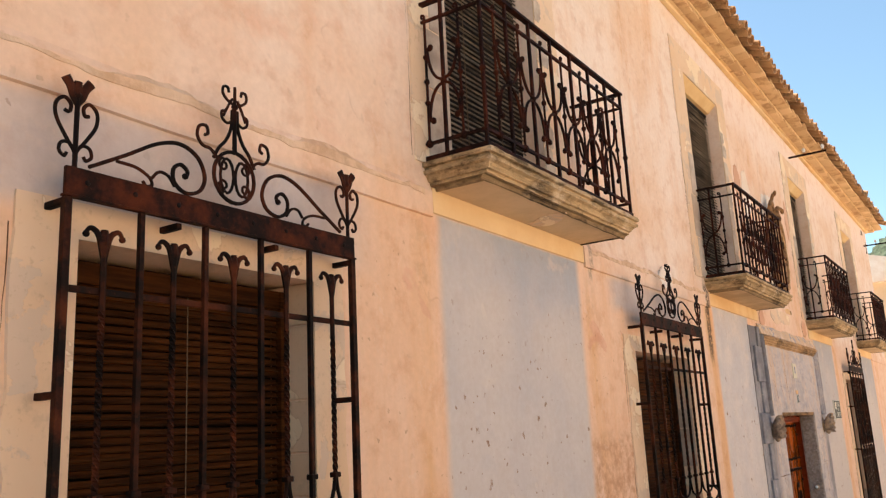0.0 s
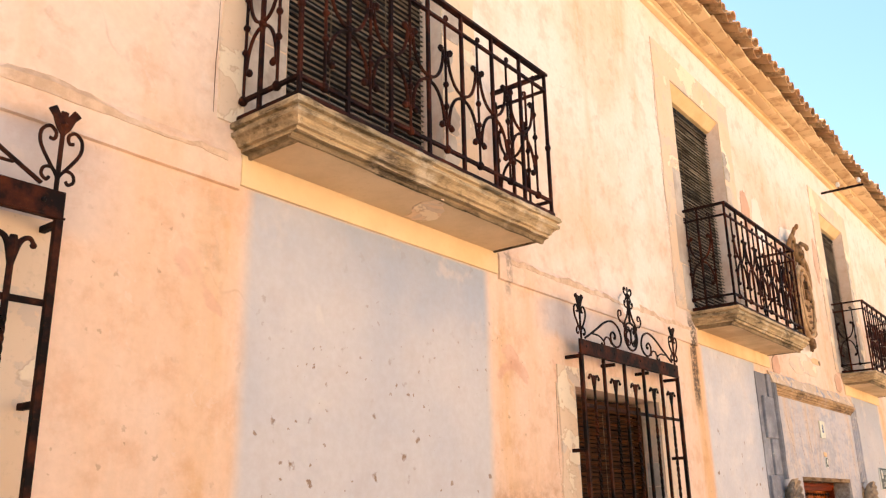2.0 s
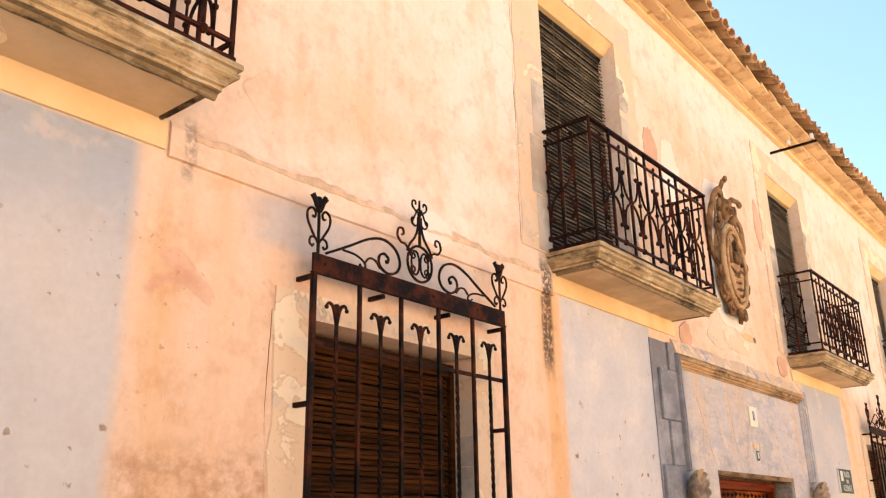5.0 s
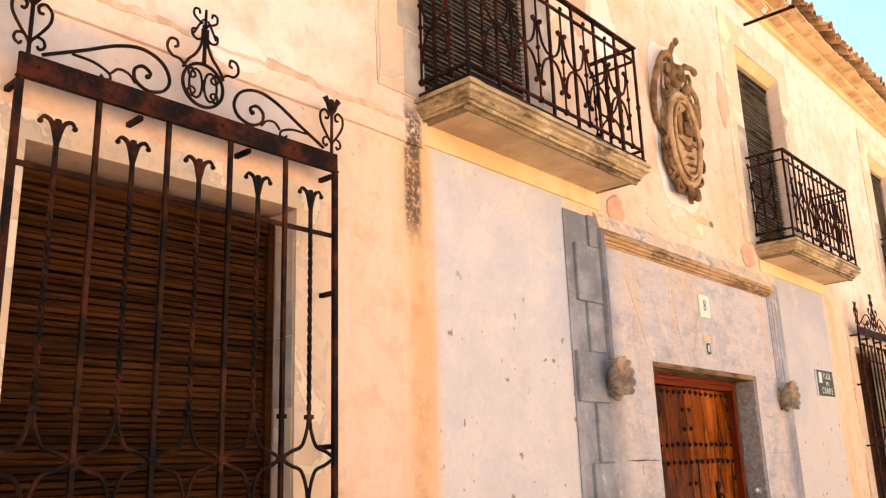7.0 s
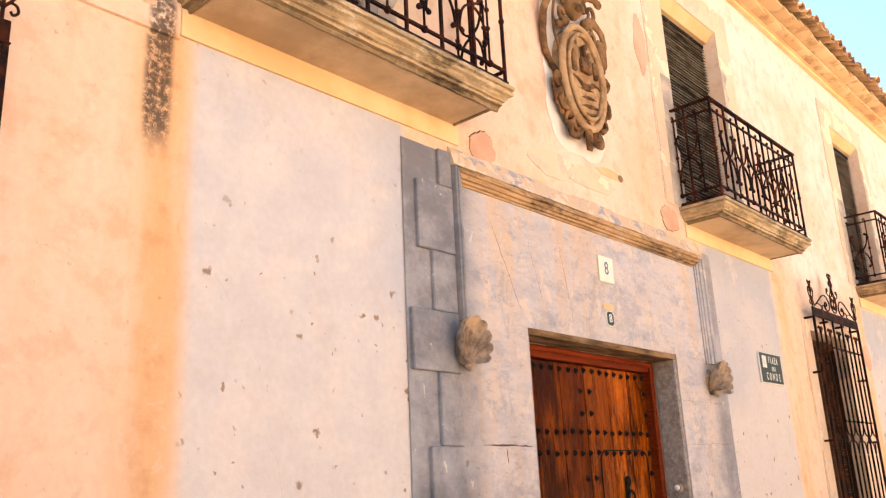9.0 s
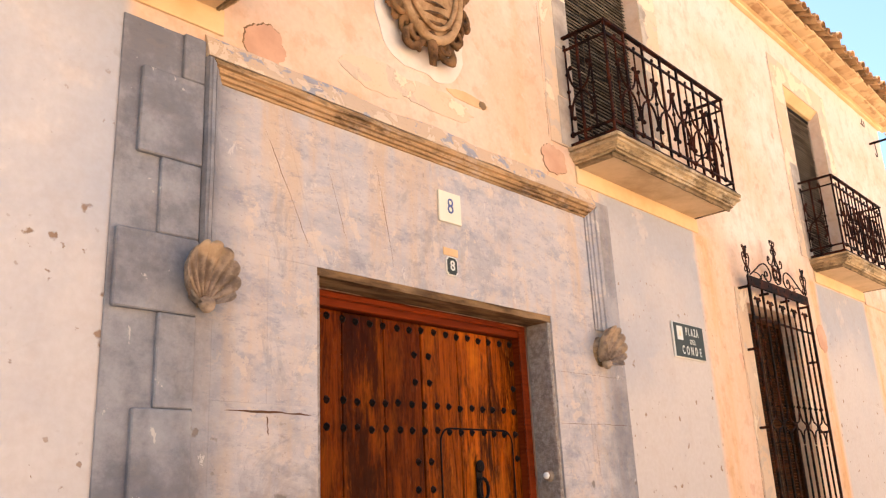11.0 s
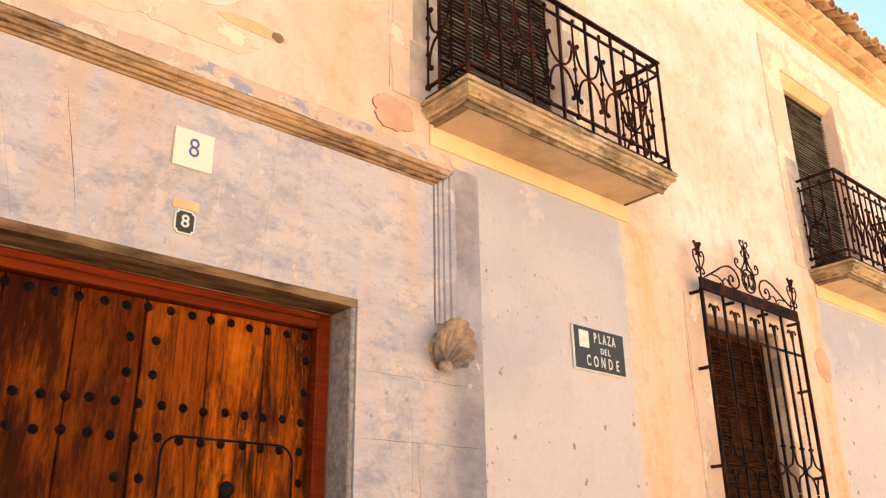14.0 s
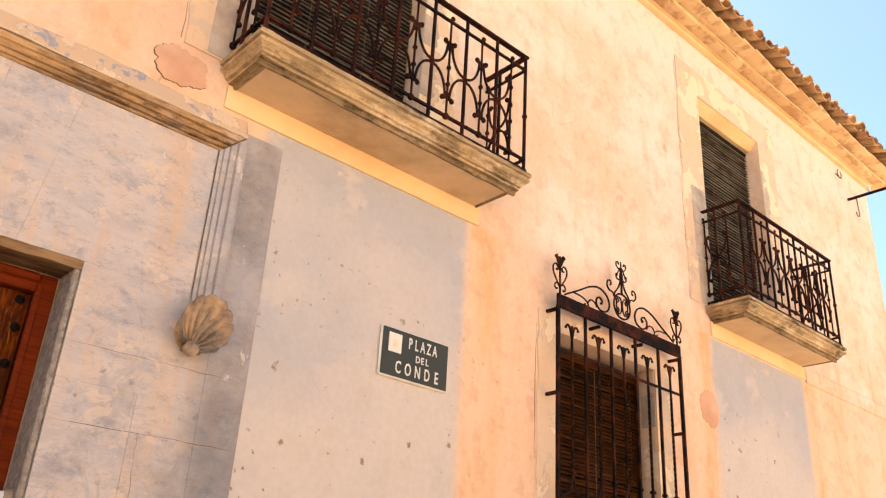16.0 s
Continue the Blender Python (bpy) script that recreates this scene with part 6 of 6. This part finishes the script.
# ---------------------------------------------------------------- beyond the corner
def far_house(x0, x1, y0, y1, z1, label):
    root = thing("house", label, "house", ((x0 + x1) / 2, (y0 + y1) / 2, -3))
    hx, hy, h = (x1 - x0) / 2, (y1 - y0) / 2, z1 + 3
    part("wall", boxed(-hx, hx, -hy, hy, 0, h), OPPOSITE, root)
    bm = bmesh.new()
    v = [bm.verts.new(p) for p in ((-hx - 0.4, -hy - 0.4, h), (hx + 0.4, -hy - 0.4, h), (hx + 0.4, hy + 0.4, h), (-hx - 0.4, hy + 0.4, h), (-hx - 0.4, 0, h + 1.5), (hx + 0.4, 0, h + 1.5))]
    for f in ((0, 1, 5, 4), (2, 3, 4, 5), (0, 4, 3), (1, 2, 5), (0, 3, 2, 1)):
        bm.faces.new([v[i] for i in f])
    part("roof", bm, WHITE_PLASTER, root, "pale sun-bleached roof")
    for k in range(3):
        x = -hx + (2 * hx) * (k + 0.5) / 3
        part("window", boxed(x - 0.5, x + 0.5, -hy - 0.05, -hy - 0.003, h - 2.6, h - 1.2, bevel=0.02), NEAR_BLACK, root)
    part("door", boxed(-hx - 0.05, -hx - 0.003, -0.7, 0.9, h - 3.2, h - 1.4, bevel=0.02), PLANK, root, "orange wooden door")
    return root


far_house(34, 44, -2, 8, 7.1, "low cream house with a pale roof beyond the corner")
far_house(52, 64, -9, 1, 6.0, "white rendered house farther down the street")
bm = bmesh.new()
n = 60
rows = []
for j in range(8):
    rows.append([bm.verts.new((150 + 25 * j, -120 + 240 * i / n, -6 + (j / 7) ** 0.8 * (84 + 26 * noise.noise(Vector((i * 0.09, j * 0.2, 2)))) + 3.0 * noise.noise(Vector((i * 0.7, j * 1.3, 0))))) for i in range(n + 1)])
for a, b in zip(rows, rows[1:]):
    for i in range(n):
        bm.faces.new((a[i], a[i + 1], b[i + 1], b[i]))
for v in bm.verts:
    v.co += Vector((noise.noise(v.co * 0.21) * 6, 0, noise.noise(v.co * 0.3) * 2))
bmesh.ops.subdivide_edges(bm, edges=bm.edges, cuts=2, use_grid_fill=True)
for v in bm.verts:
    v.co += noise.noise_vector(v.co * 0.35) * 2.2
tagged(part("backdrop", bm, FOLIAGE), "wooded dark green hillside behind the village", "backdrop", kind="structure")
